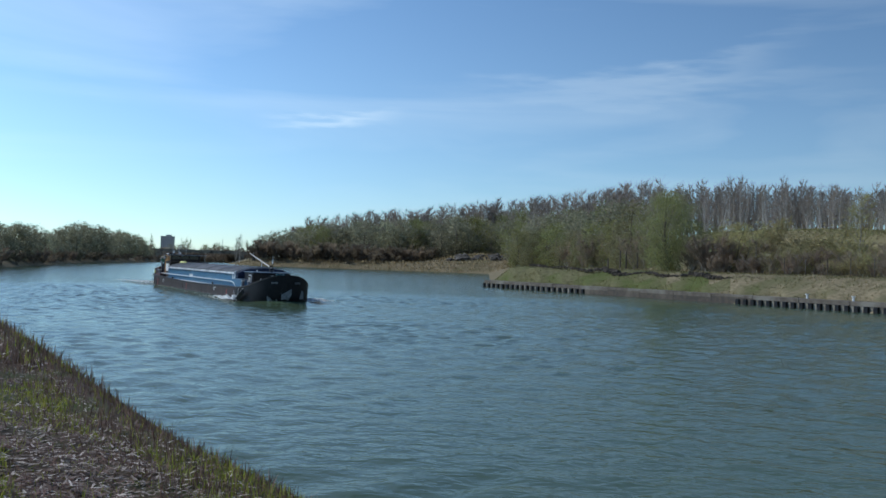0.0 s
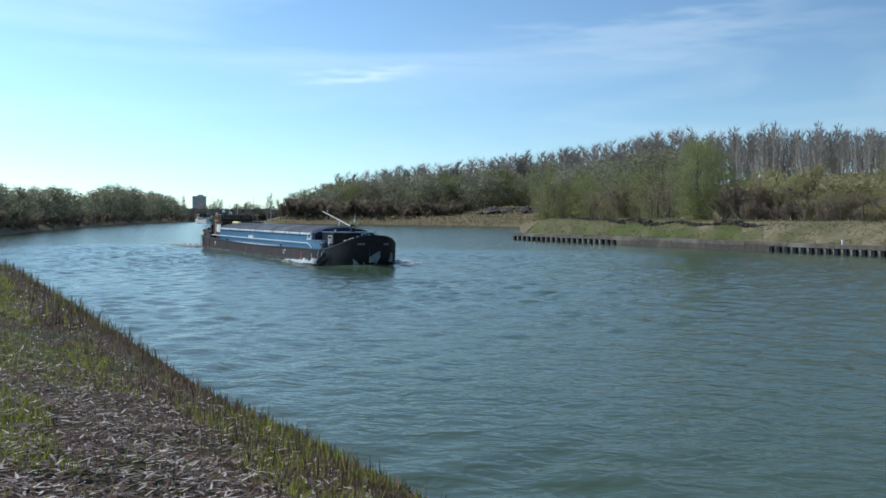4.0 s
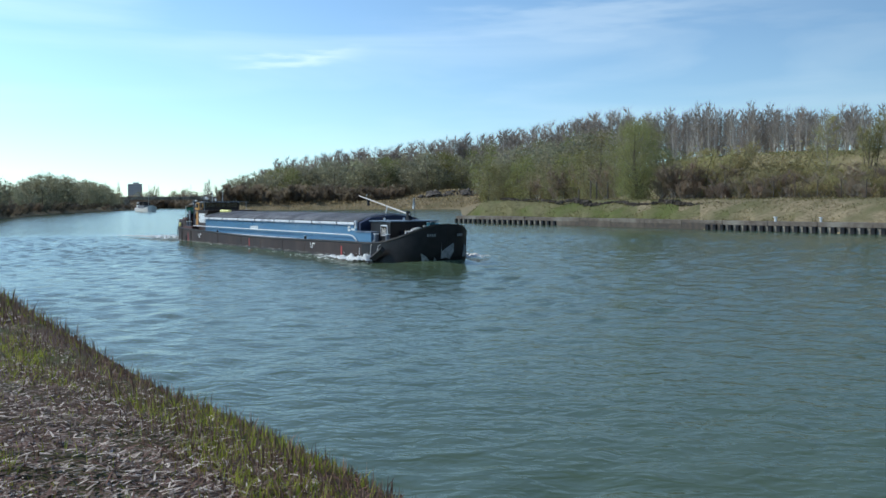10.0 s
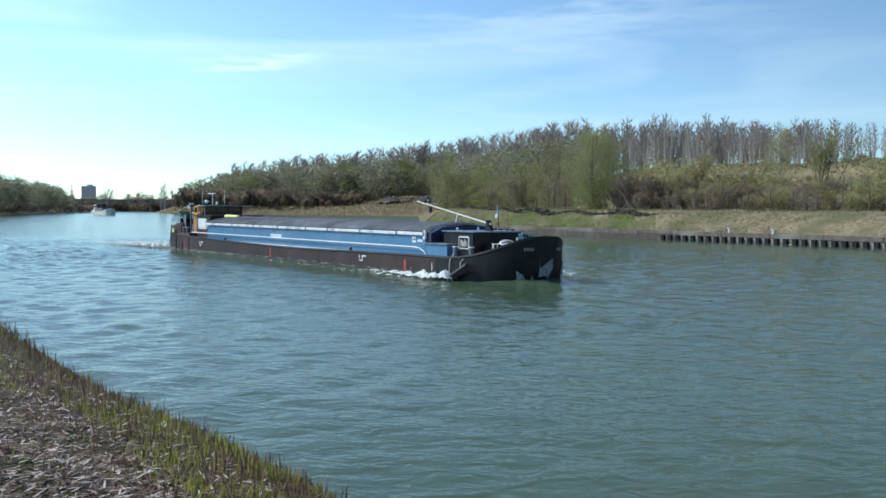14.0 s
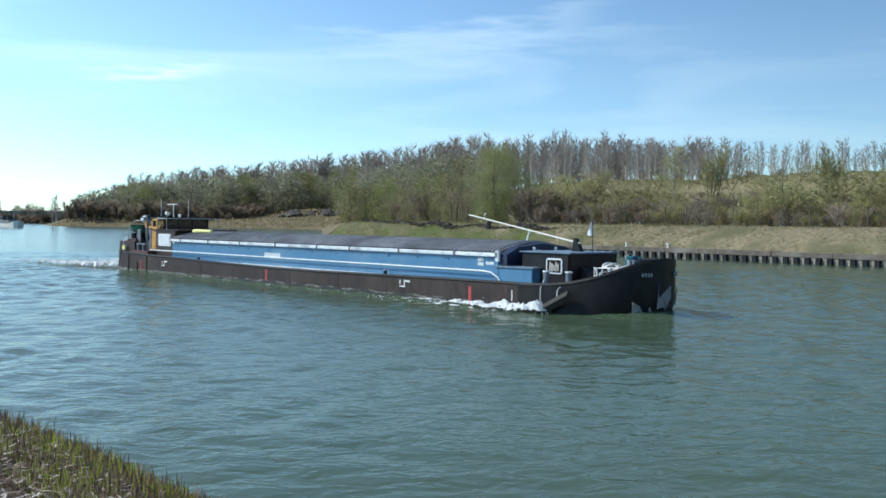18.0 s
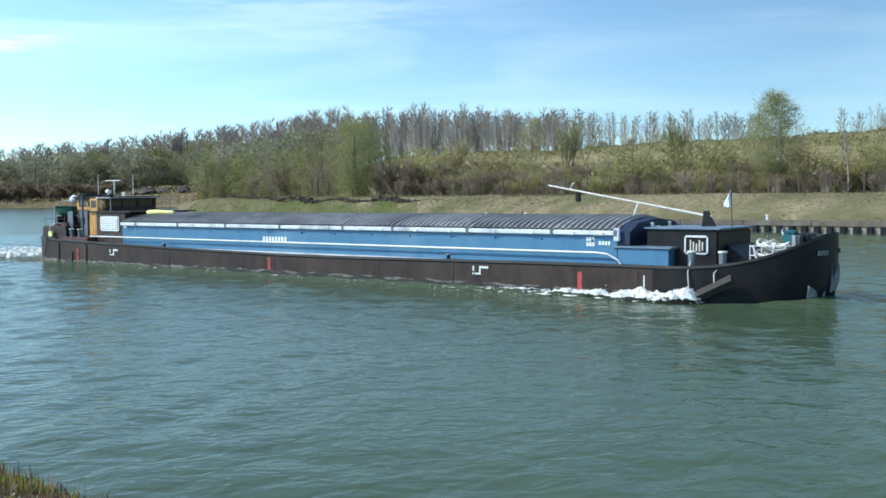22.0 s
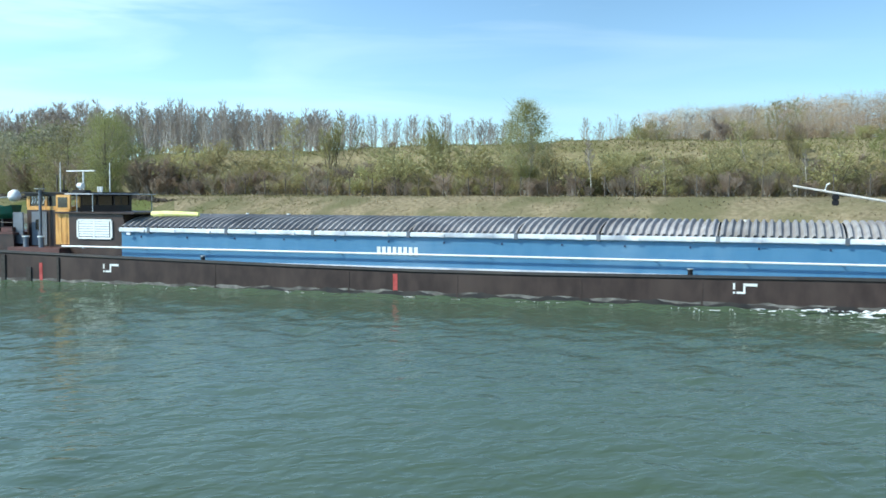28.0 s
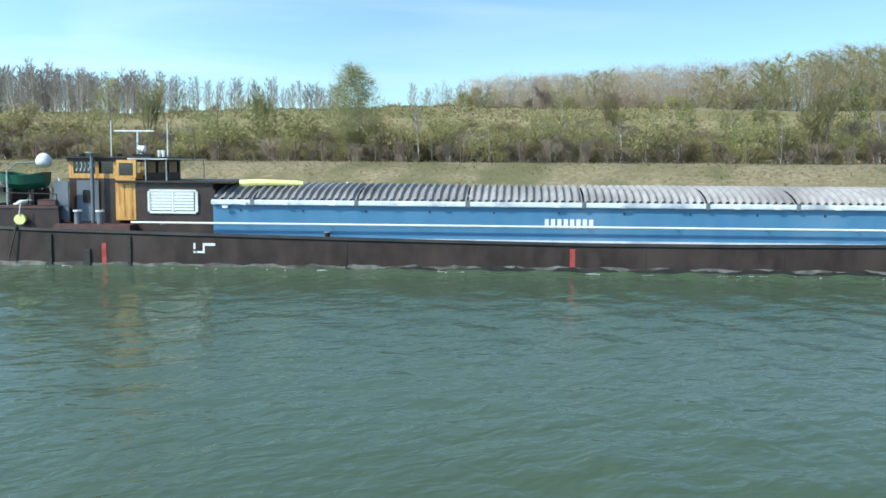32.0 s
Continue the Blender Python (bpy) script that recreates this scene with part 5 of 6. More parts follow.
OLIVE = kind_of_tree("budding_shrub", (16, 17, 18), M_BARK_D, M_LEAF_O, "olive budding shrub on the slope", "shrub", height=3.6, spread=1.15, trunk_r=0.03,
                     n_limbs=4, up=1.0, start=0.04, twigs=22, twig_len=0.7, twig_w=0.0155, leaves=25, leaf=0.077, stems=6, broom=0.6, fuzz=0.34)
WILLOW = kind_of_tree("willow_tree", (19,), M_BARK_D, M_LEAF_W, "broad willow in fresh pale green leaf", "tree", height=10, spread=4.0, trunk_r=0.22,
                      lobes=90, lobe=1.25, base=0.0, belly=0.52, leaves=300, leaf=0.066, twigs=40, twig_len=0.8, twig_w=0.011, droop=0.5, soft=0.45)
BIRCH = kind_of_tree("birch_tree", (20,), M_BARK, M_LEAF_B, "tall lone birch in thin pale leaf", "tree", height=10, spread=2.5, trunk_r=0.11,
                     lobes=70, lobe=0.8, base=0.2, belly=0.34, leaves=150, leaf=0.06, twigs=60, twig_len=0.8, twig_w=0.012, soft=0.5, peak=0.72)
YOUNG = kind_of_tree("young_birch", (26, 27), M_BARK_W, M_TWIG, "thin young birch with a white stem", "tree", height=6, spread=0.9, trunk_r=0.07,
                     n_limbs=14, up=1.1, start=0.4, twigs=20, twig_len=0.6, twig_w=0.014, leaves=8, leaf=0.08, broom=0.4)
WOOD = kind_of_tree("wood_tree", (28, 29, 30, 31), M_BARK_D, M_LEAF_F, "olive-leaved tree at the edge of the wood, greyed for haze", "tree", height=8, spread=3.0, trunk_r=0.13,
                    lobes=18, lobe=1.15, base=0.0, belly=0.5, leaves=62, leaf=0.178, twigs=14, twig_len=0.8, twig_w=0.025)
THICKET = kind_of_tree("thicket_tree", (32, 33, 34, 35), M_BARK_D, M_LEAF_F, "olive-brown tree in the dense far thicket, paled for haze", "tree", height=8, spread=3.0, trunk_r=0.13,
                       lobes=18, lobe=1.15, base=0.0, belly=0.5, leaves=62, leaf=0.182, twigs=14, twig_len=0.8, twig_w=0.025)
LOWSCRUB = kind_of_tree("thicket_shrub", (36, 37, 38), M_BARK_D, M_TWIG_S, "bare brown scrub along the far shore", "shrub", height=3.4, spread=1.1, trunk_r=0.04,
                        n_limbs=3, up=1.0, start=0.03, twigs=20, twig_len=0.9, twig_w=0.05, leaves=0, leaf=0.1, stems=5, broom=0.7)
TAN = kind_of_tree("bare_tree", (40, 41, 42), M_BARK, M_TWIG_T, "bare pinkish-tan tree of the hilltop wood", "tree", height=9, spread=2.3, trunk_r=0.06,
                   lobes=28, lobe=0.95, base=0.12, belly=0.6, leaves=36, leaf=0.065, twigs=54, twig_len=0.75, twig_w=0.013, soft=0.5)
FARPOP = kind_of_tree("poplar_tree", (50, 51, 52), M_BARK_P, M_TWIG, "bare grey poplar behind the far thicket", "tree", height=14, spread=1.7, trunk_r=0.14,
                      n_limbs=20, up=1.0, start=0.12, twigs=22, twig_len=1.3, twig_w=0.026, leaves=3, leaf=0.11, stems=2, broom=0.55, wild=0.35, lean_by=0.04, fuzz=0.12)
KINDS = (FARPOP, TAN, POPLARS, BUDDING, VASE, LEAFY, DARKER, BROWN, OLIVE, WILLOW, BIRCH, YOUNG, WOOD, THICKET, LOWSCRUB)


def zat(x, y):
    return float(ground_z(np.array([x]), np.array([y]))[0])


TREE_RNG = random.Random(11)


def plant(kinds, x, y, height, group="", squeeze=1.0):
    ob, h = TREE_RNG.choice(kinds)
    s = height / h
    m = pose(x, y, zat(x, y) - 0.1, 0, 0, TREE_RNG.uniform(0, 360))
    c = copy_thing(ob, m)
    c.scale = (s * squeeze, s * squeeze, s)
    return tagged(c, group=group)


def polar(azimuth, r):
    a = radians(azimuth)
    return r * math.sin(a), r * math.cos(a)


def quay_point(s, d):
    return float(QA[0] + QD[0] * s + QN[0] * d), float(QA[1] + QD[1] * s + QN[1] * d)


# skyline: elevation of the tree tops by bearing, degrees
SKY_AZ = (-17, -15.7, -13.4, -8.4, -1.6, 3.5, 8.3, 14.5, 19.2, 22, 28, 33, 36.7, 41.8, 50, 56, 61, 66, 80)
SKY_EL = (0.7, 1.15, 2.3, 3.15, 3.9, 4.5, 5.5, 5.85, 5.4, 5.35, 5.2, 5.0, 4.6, 5.2, 5.8, 5.95, 6.55, 6.6, 6.5)


def top_for(x, y):
    """The height that lifts a tree at x, y to the skyline."""
    a, r = math.degrees(math.atan2(x, y)), math.hypot(x, y)
    return EYE[2] + r * math.tan(radians(float(np.interp(a, SKY_AZ, SKY_EL)))) - zat(x, y)


def slope_place(azimuth, d):
    """The point of that bearing at d metres behind the quay line, and its distance."""
    a = radians(azimuth)
    w = np.array((math.sin(a), math.cos(a)))
    r = float((d + QA @ QN) / (w @ QN))
    return r * float(w[0]), r * float(w[1]), r


def lift(x, y, r, el):
    """The height that lifts a tree at x, y, r metres off, to that elevation."""
    return EYE[2] + r * math.tan(radians(el)) - zat(x, y)


def plant_hill():
    rng = TREE_RNG
    # bare poplars along the hilltop, dense up to the birch, thin after it
    az_ = 8.5
    while az_ < 49:
        x, y, r = slope_place(az_, rng.uniform(53, 80))
        if not 35.0 < az_ < 37.3:
            plant(POPLARS, x, y, max(5.0, top_for(x, y) * rng.uniform(0.84, 1.03)), "poplars on the hilltop", rng.uniform(0.9, 1.5))
        az_ += rng.uniform(0.05, 0.15) if az_ < 22 else rng.uniform(0.18, 0.45) if az_ < 33 else rng.uniform(0.25, 0.75)
    # wood at the down-canal end: bare behind, budding in front
    for k in range(64):
        az_ = 40.8 + 29.5 * (k + rng.random()) / 64
        x, y, r = slope_place(az_, rng.uniform(70, 84))
        plant(TAN if az_ < 57 or rng.random() < 0.35 else BUDDING, x, y, max(4.0, top_for(x, y) * rng.uniform(0.9, 1.03)), "wood on the hilltop", 1.7)
    for k in range(104):
        az_ = 40.5 + 30 * (k + rng.random()) / 104
        x, y, r = slope_place(az_, rng.uniform(49, 68))
        plant(TAN if rng.random() < (0.8 if az_ < 55 else 0.35) else BUDDING, x, y, max(3.5, top_for(x, y) * rng.uniform(0.5, 0.98)), "wood on the hilltop", 1.75)
    # undergrowth along the crest
    for _ in range(60):
        x, y, r = slope_place(rng.uniform(40, 70), rng.uniform(48, 60))
        plant(rng.choice((OLIVE, BROWN)), x, y, rng.uniform(1.6, 3.2), "undergrowth on the hilltop", 1.7)
    for _ in range(34):
        x, y, r = slope_place(rng.uniform(12, 40), rng.uniform(52, 64))
        plant(rng.choice((OLIVE, BROWN)), x, y, rng.uniform(1.0, 2.2), "undergrowth on the hilltop", 1.7)
    # shrubs: brown along the ledge, olive over them
    for k in range(140):
        x, y, r = slope_place(11 + 59 * (k + rng.random()) / 140, 14.8 + 4.5 * rng.random())
        plant(BROWN if rng.random() < 0.82 else OLIVE, x, y, max(1.2, lift(x, y, r, rng.uniform(0.75, 1.65))), "shrubs on the slope", 1.5)
    for k in range(90):
        x, y, r = slope_place(12 + 58 * (k + rng.random()) / 90, rng.uniform(18, 24 if k < 65 else 31))
        plant(OLIVE if rng.random() < 0.6 else BROWN, x, y, max(1.0, lift(x, y, r, rng.uniform(1.2, 2.15))), "shrubs on the slope", 1.7)
    for k in range(110):
        x, y, r = slope_place(11.5 + 58 * (k + rng.random()) / 110, rng.uniform(24, 36))
        plant(OLIVE if rng.random() < 0.8 else BROWN, x, y, max(1.2, lift(x, y, r, rng.uniform(1.9, 2.6))), "shrubs on the slope", 2.0)
    # single trees on the slope
    for az_, el_, d_, kinds, w in ((15.5, 3.6, 27, VASE, 1.0), (19.8, 4.7, 26, BUDDING, 1.4), (22.2, 5.1, 27, VASE, 1.0), (25.6, 3.1, 19, OLIVE, 2.0), (28.5, 4.9, 24, VASE, 0.85), (29.4, 3.6, 22, OLIVE, 1.6),
                                   (31.0, 3.0, 22, OLIVE, 1.8), (41.6, 4.6, 46, BUDDING, 1.9), (44.7, 1.6, 17, VASE, 1.8), (46.5, 4.6, 34, BUDDING, 1.8), (49.2, 4.7, 30, VASE, 1.0), (51.5, 3.8, 30, BUDDING, 1.8), (53.6, 4.0, 27, LEAFY, 0.9),
                                   (56.0, 4.4, 30, BUDDING, 1.8), (57.6, 4.4, 27, LEAFY, 0.9), (60.6, 4.6, 24, VASE, 1.1), (62.5, 4.8, 28, LEAFY, 0.9), (66.5, 4.6, 28, LEAFY, 0.9), (18.0, 3.1, 24, OLIVE, 1.9), (13.2, 3.0, 22, OLIVE, 2.0)):
        x, y, r = slope_place(az_, d_)
        plant(kinds, x, y, lift(x, y, r, el_), "single trees on the slope", w)
    for k in range(104):
        az_ = 35.0 + 35 * (k + rng.random()) / 104
        x, y, r = slope_place(az_, rng.uniform(17, 38))
        plant(rng.choice((BUDDING, VASE, OLIVE, OLIVE)), x, y, max(1.5, lift(x, y, r, rng.uniform(1.5, 3.1))), "young growth on the slope", 1.7)
    for az_, el_, d_ in ((37.75, 3.6, 15.5), (58.75, 2.6, 15.5), (59.9, 5.2, 52), (60.3, 5.4, 54), (42.0, 2.4, 17), (64.0, 3.2, 18), (49.8, 2.8, 18)):
        x, y, r = slope_place(az_, d_)
        plant(YOUNG, x, y, lift(x, y, r, el_), "young birches on the slope", 0.9)
    # the lone birch
    x, y, r = slope_place(33.9, 19)
    plant(BIRCH, x, y, lift(x, y, r, 5.85), squeeze=1.45)
    # the willow beside the posts, and trees at its side
    x, y, r = slope_place(9.65, 17)
    plant(WILLOW, x, y, lift(x, y, r, 4.85), squeeze=1.2)
    for az_, el_, kinds in ((7.6, 4.2, DARKER), (6.5, 3.2, LEAFY), (8.6, 3.2, DARKER), (5.3, 2.9, LEAFY), (4.2, 2.6, DARKER), (3.1, 2.75, LEAFY), (1.9, 2.3, DARKER), (0.8, 2.4, LEAFY), (5.9, 2.2, DARKER), (2.5, 2.0, LEAFY)):
        r = 178 + 14 * max(0, 9 - az_)
        x, y = polar(az_, r)
        plant(kinds, x, y, lift(x, y, r, el_), "trees by the willow", 1.35)
    for k in range(60):
        az_ = 1.0 + 8.0 * (k + rng.random()) / 60
        r = 172 + 15 * max(0, 8.5 - az_) + rng.uniform(0, 34)
        x, y = polar(az_, r)
        plant(rng.choice((DARKER, LEAFY, DARKER, DARKER, BROWN)), x, y, lift(x, y, r, rng.uniform(1.0, 2.5)), "bushes behind the spur", 1.5)
    for az_, el_ in ((11.4, 2.5), (12.1, 2.3), (12.9, 2.2), (11.0, 1.5)):
        x, y, r = slope_place(az_, 18)
        plant(BROWN, x, y, lift(x, y, r, el_), "bushes beside the willow", 1.6)
    # thicket between the spur and the far shore
    for k in range(130):
        az_ = -14.6 + 21.5 * (k + rng.random()) / 130
        r0 = float(np.interp(az_, (-14.5, -5, 0, 2, 9.0), (462, 468, 480, 330, 225)))
        r = r0 + rng.uniform(4, 70)
        x, y = polar(az_, r)
        plant(THICKET if rng.random() < 0.8 else LEAFY, x, y, max(4.0, top_for(x, y) * rng.uniform(0.5, 0.84)), "thicket by the inlet", 1.4)
    for k in range(150):
        az_ = -15 + 16 * (k + rng.random()) / 150
        r = float(np.interp(az_, (-15, -12, -5, -3.5, 1), (452, 447, 452, 490, 500))) + rng.uniform(-3, 14)
        x, y = polar(az_, r)
        plant(LOWSCRUB, x, y, lift(x, y, r, rng.uniform(0.3, 1.2)), "scrub by the inlet", 1.7)
    # bare poplars behind the thicket
    for k in range(130):
        az_ = -12.5 + 21.5 * (k + rng.random()) / 130
        r = float(np.interp(az_, (-12, 0, 2, 9), (600, 580, 430, 300))) + rng.uniform(0, 40)
        x, y = polar(az_, r)
        plant(FARPOP, x, y, max(5.0, top_for(x, y) * rng.uniform(0.96, 1.05)), "poplars behind the thicket", 1.7)


plant_hill()

LEFT_AZ = (-60, -40, -33, -30.3, -28.7, -27.8, -26.4, -24.6, -23.1, -21.5, -20.6)
LEFT_EL = (3.4, 2.6, 1.9, 1.65, 1.4, 1.55, 1.15, 1.75, 1.5, 1.2, 0.55)


def plant_left():
    rng = TREE_RNG
    shore = ((-44, -30.5, -28.7, -26.8, -24.6, -22, -20.4), (95, 150, 195, 240, 325, 440, 500))
    for k in range(170):
        az_ = -44 + 23.3 * ((k + rng.random()) / 170) ** 0.7
        r = float(np.interp(az_, *shore)) + rng.uniform(5, 34)
        x, y = polar(az_, r)
        top = EYE[2] + r * math.tan(radians(float(np.interp(az_, LEFT_AZ, LEFT_EL)))) - zat(x, y)
        plant(WOOD, x, y, max(2.5, top * rng.uniform(0.72, 1.04)), "wood on the near bank", rng.uniform(1.1, 1.6))
    edge = [Vector((x, y)) for x, y in L_LAND if 100 < y < 600 and x < -70]
    for a, b in zip(edge, edge[1:]):
        n = max(2, int((b - a).length / 4.2))
        for k in range(n):
            p = a.lerp(b, (k + rng.random()) / n) + Vector((-rng.uniform(0.4, 3.0), 0))
            plant(LOWSCRUB, p.x, p.y, rng.uniform(1.6, 3.2), "bank scrub", 1.9)


def plant_distance():
    rng = TREE_RNG
    for _ in range(40):
        az_ = rng.uniform(-21, -14.6)
        r = rng.uniform(690, 800)
        x, y = polar(az_, r)
        el_ = rng.uniform(0.35, 0.75)
        plant(rng.choice((THICKET, THICKET, BUDDING)), x, y, EYE[2] + r * math.tan(radians(el_)) - zat(x, y), "trees beyond the bridge", 1.2)
    for az_, el_, w in ((-20.75, 1.2, 0.35), (-18.95, 0.95, 0.35), (-18.75, 1.1, 0.35), (-18.6, 1.0, 0.35), (-17.25, 0.85, 0.8), (-17.05, 0.9, 0.8)):
        x, y = polar(az_, 720)
        plant(THICKET, x, y, EYE[2] + 720 * math.tan(radians(el_)) - zat(x, y), "trees beyond the bridge", w)
    for k in range(46):
        az_ = -20.6 + 6.2 * (k + rng.random()) / 46
        r = rng.uniform(655, 690)
        x, y = polar(az_, r)
        plant(LOWSCRUB, x, y, max(3.0, EYE[2] + r * math.tan(radians(rng.uniform(0.15, 0.5))) - zat(x, y)), "trees beyond the bridge", 2.2)
    for az_ in (-15.95, -15.7):
        x, y = polar(az_, 455)
        plant(POPLARS, x, y, EYE[2] + 455 * math.tan(radians(1.5)) - zat(x, y), "", 0.8)


plant_left()
plant_distance()
for made in KINDS:
    for ob, _ in made:
        for o in (*ob.children_recursive, ob):
            bpy.data.objects.remove(o)


# ---- quay along the right bank ----
def build_quay():
    length = 330.0
    turn = math.degrees(math.atan2(QD[1], QD[0]))
    quay = thing("quay_wall", pose(float(QA[0]), float(QA[1]), 0, 0, 0, turn), "low brown quay wall on dark fender posts", "quay", kind="structure")
    k = 0.0
    rng = random.Random(5)
    while k < length:
        ln = 6.0 if k < 220 else 30.0
        sheet = 24 <= k < 50
        part("wall_panel", solid((k, k + ln - 0.03, 0.02 if sheet else 0.1, 0.3 if sheet else 0.5, -1.5, 0.7)), M_STEEL if sheet else M_CONC, quay)
        part("cap_beam", solid((k, k + ln - 0.03, 0.02 + rng.uniform(-0.02, 0.02), 1.9, 0.5 + rng.uniform(-0.02, 0.02), 0.98 + rng.uniform(-0.03, 0.03)), bevel=0.03), M_CAP, quay)
        k += ln
    me = None
    k = 0.2
    while k < 240:
        if not 26 < k < 51.5:
            if me is None:
                me = part("fender_post", solid((-0.24, 0.24, -0.2, 0.2, -1.2, 0.54), bevel=0.03), M_BLACK, quay).data
                bpy.data.objects["fender_post"].location = (k, 0, 0)
            else:
                ob = new("fender_post", me)
                ob.parent, ob.location = quay, (k, 0, 0)
        k += 1.3 if k < 50 else 1.06 if k < 130 else 1.6


build_quay()


# ---- grass and litter of the near bank, tufts of the far slope ----
M_STRAW = leafy("dead_reed_straw", (0.13, 0.085, 0.062), (0.80, 0.70, 0.60), 0.1, 0.1, 2.5)
M_STUBBLE = leafy("brown_stalks", (0.13, 0.078, 0.055), (0.36, 0.25, 0.17), 0.1, 0.1)
M_THATCH = leafy("brown_thatch", (0.085, 0.045, 0.033), (0.29, 0.175, 0.125), 0.1, 0.1)
M_BLADE = leafy("fresh_grass", (0.20, 0.24, 0.03), (0.46, 0.47, 0.09), 0.1, 0.4)
M_TUFT = leafy("dry_tufts", (0.24, 0.20, 0.115), (0.36, 0.305, 0.185), 0.1, 0.8)
M_MOSS = leafy("slope_grass", (0.15, 0.142, 0.062), (0.25, 0.228, 0.112), 0.1, 0.5)


M_CREST = leafy("crest_grass", (0.2, 0.195, 0.08), (0.29, 0.275, 0.125), 0.1, 0.3)


def blades(name, label, mat, points, rng, length, width, lean, flat=False):
    """Thin tapering blades, two quads each, on the ground at points."""
    verts, faces = [], []
    zz = ground_z(np.array([p[0] for p in points]), np.array([p[1] for p in points]))
    for (x, y, k), z in zip(points, zz):
        ln, w = length * k * (rng.uniform(0.25, 0.8) + 0.7 * rng.random() ** 4), width * k * rng.uniform(0.7, 1.3)
        a = rng.uniform(0, 6.283)
        b = rng.uniform(0, 6.283)
        cx, cy = math.cos(a) * w, math.sin(a) * w
        if flat:
            t = rng.uniform(-0.15, 0.5)
            dx, dy, dz = math.cos(b) * ln, math.sin(b) * ln, ln * t * 0.5
            z0 = z + rng.uniform(0.0, 0.05)
            cx, cy = -math.sin(b) * w, math.cos(b) * w
        else:
            le = abs(rng.gauss(0, lean))
            dx, dy, dz = math.cos(b) * ln * le, math.sin(b) * ln * le, ln * (1 - 0.3 * min(1, le))
            z0 = z - 0.02
        n = len(verts)
        verts += [(x - cx, y - cy, z0), (x + cx, y + cy, z0), (x + dx * 0.45 + cx * 0.8, y + dy * 0.45 + cy * 0.8, z0 + dz * 0.6),
                  (x + dx * 0.45 - cx * 0.8, y + dy * 0.45 - cy * 0.8, z0 + dz * 0.6), (x + dx, y + dy, z0 + dz)]
        faces += [(n, n + 1, n + 2, n + 3), (n + 3, n + 2, n + 4)]
    ob = new(name, mesh_from(name, verts, faces, mat))
    return tagged(ob, label, "grass", kind="stuff")


def bank_points(rng, count, keep, spread=(3.0, 60.0)):
    """Points on the near bank by bearing and distance, thinner with distance; keep gives a size or 0 from bank distance and place."""
    az = np.radians(np.array([rng.uniform(-46, 20) for _ in range(count)]))
    lo, hi = spread
    r = np.array([lo * (hi / lo) ** rng.random() for _ in range(count)])
    x, y = r * np.sin(az), r * np.cos(az)
    d = inland(x, y, L_LAND)
    out = []
    for xx, yy, dd, rr in zip(x, y, d, r):
        if dd > 0.05:
            k = keep(dd, xx, yy, rr)
            if k > 0:
                out.append((float(xx), float(yy), k * (1 + 0.012 * rr)))
    return out


def patch(x, y):
    """Where green turf grows, about -1..1."""
    return math.sin(x * 0.9 + 0.7 * math.sin(y * 0.6)) * math.cos(y * 0.45 + 1.1) + 0.5 * math.sin(x * 2.3 + y * 1.7)


def green(d, x, y, r):
    """How thick the turf stands on the bank, 0..1."""
    p = patch(x * 1.7, y * 1.3)
    if 8.0 < r < 11.6 and 0.85 < d < 1.9 + 0.25 * p:
        return 0.5
    if 9.6 < r + 0.5 * p < 11.4 or r < 6.8:
        return 0.05
    if r < 10.5:
        if d > 3.75 + 0.3 * p:
            return 0.95
        return 0.55 if 1.5 < d < 2.4 and patch(x * 0.8, y * 0.8) > 0.1 else 0.05
    return 0.65 if d > 2.5 + 0.5 * p else 0.1


def build_bank():
    rng = random.Random(21)
    far = lambda rr: 1.0 if rr < 20 else 1.6
    blades("dead_stalks", "upright brown dead stalks along the bank's edge", M_STUBBLE,
           bank_points(rng, 78000, lambda d, x, y, r: far(r) * (1.0 if d < 2.2 else 0.75) if d < 2.4 + 0.5 * patch(x, y) or rng.random() < 0.12 else 0), rng, 0.2, 0.005, 0.25)
    blades("grass_turf", "short green grass in patches on the bank", M_BLADE,
           bank_points(rng, 210000, lambda d, x, y, r: far(r) * (0.8 if d < 2.6 else 0.62) if rng.random() < green(d, x, y, r) else 0),
           rng, 0.2, 0.0065, 0.55)
    blades("reed_litter", "pale broken reed litter lying on the bank", M_STRAW,
           bank_points(rng, 85000, lambda d, x, y, r: far(r) if 1.5 < d < 4.4 + 0.6 * patch(x, y) and rng.random() < 0.9 else 0, (3.0, 45.0)), rng, 0.125, 0.0095, 0, True)
    blades("dry_thatch", "flattened brown grass thatch on the bank", M_THATCH,
           bank_points(rng, 36000, lambda d, x, y, r: far(r) if d > 1.2 else 0, (3.0, 50.0)), rng, 0.16, 0.006, 0, True)


build_bank()


def slope_points(rng, count, s0, s1, d0, d1, size):
    return [(*quay_point(rng.uniform(s0, s1), rng.uniform(d0, d1)), size * rng.uniform(0.6, 1.3)) for _ in range(count)]


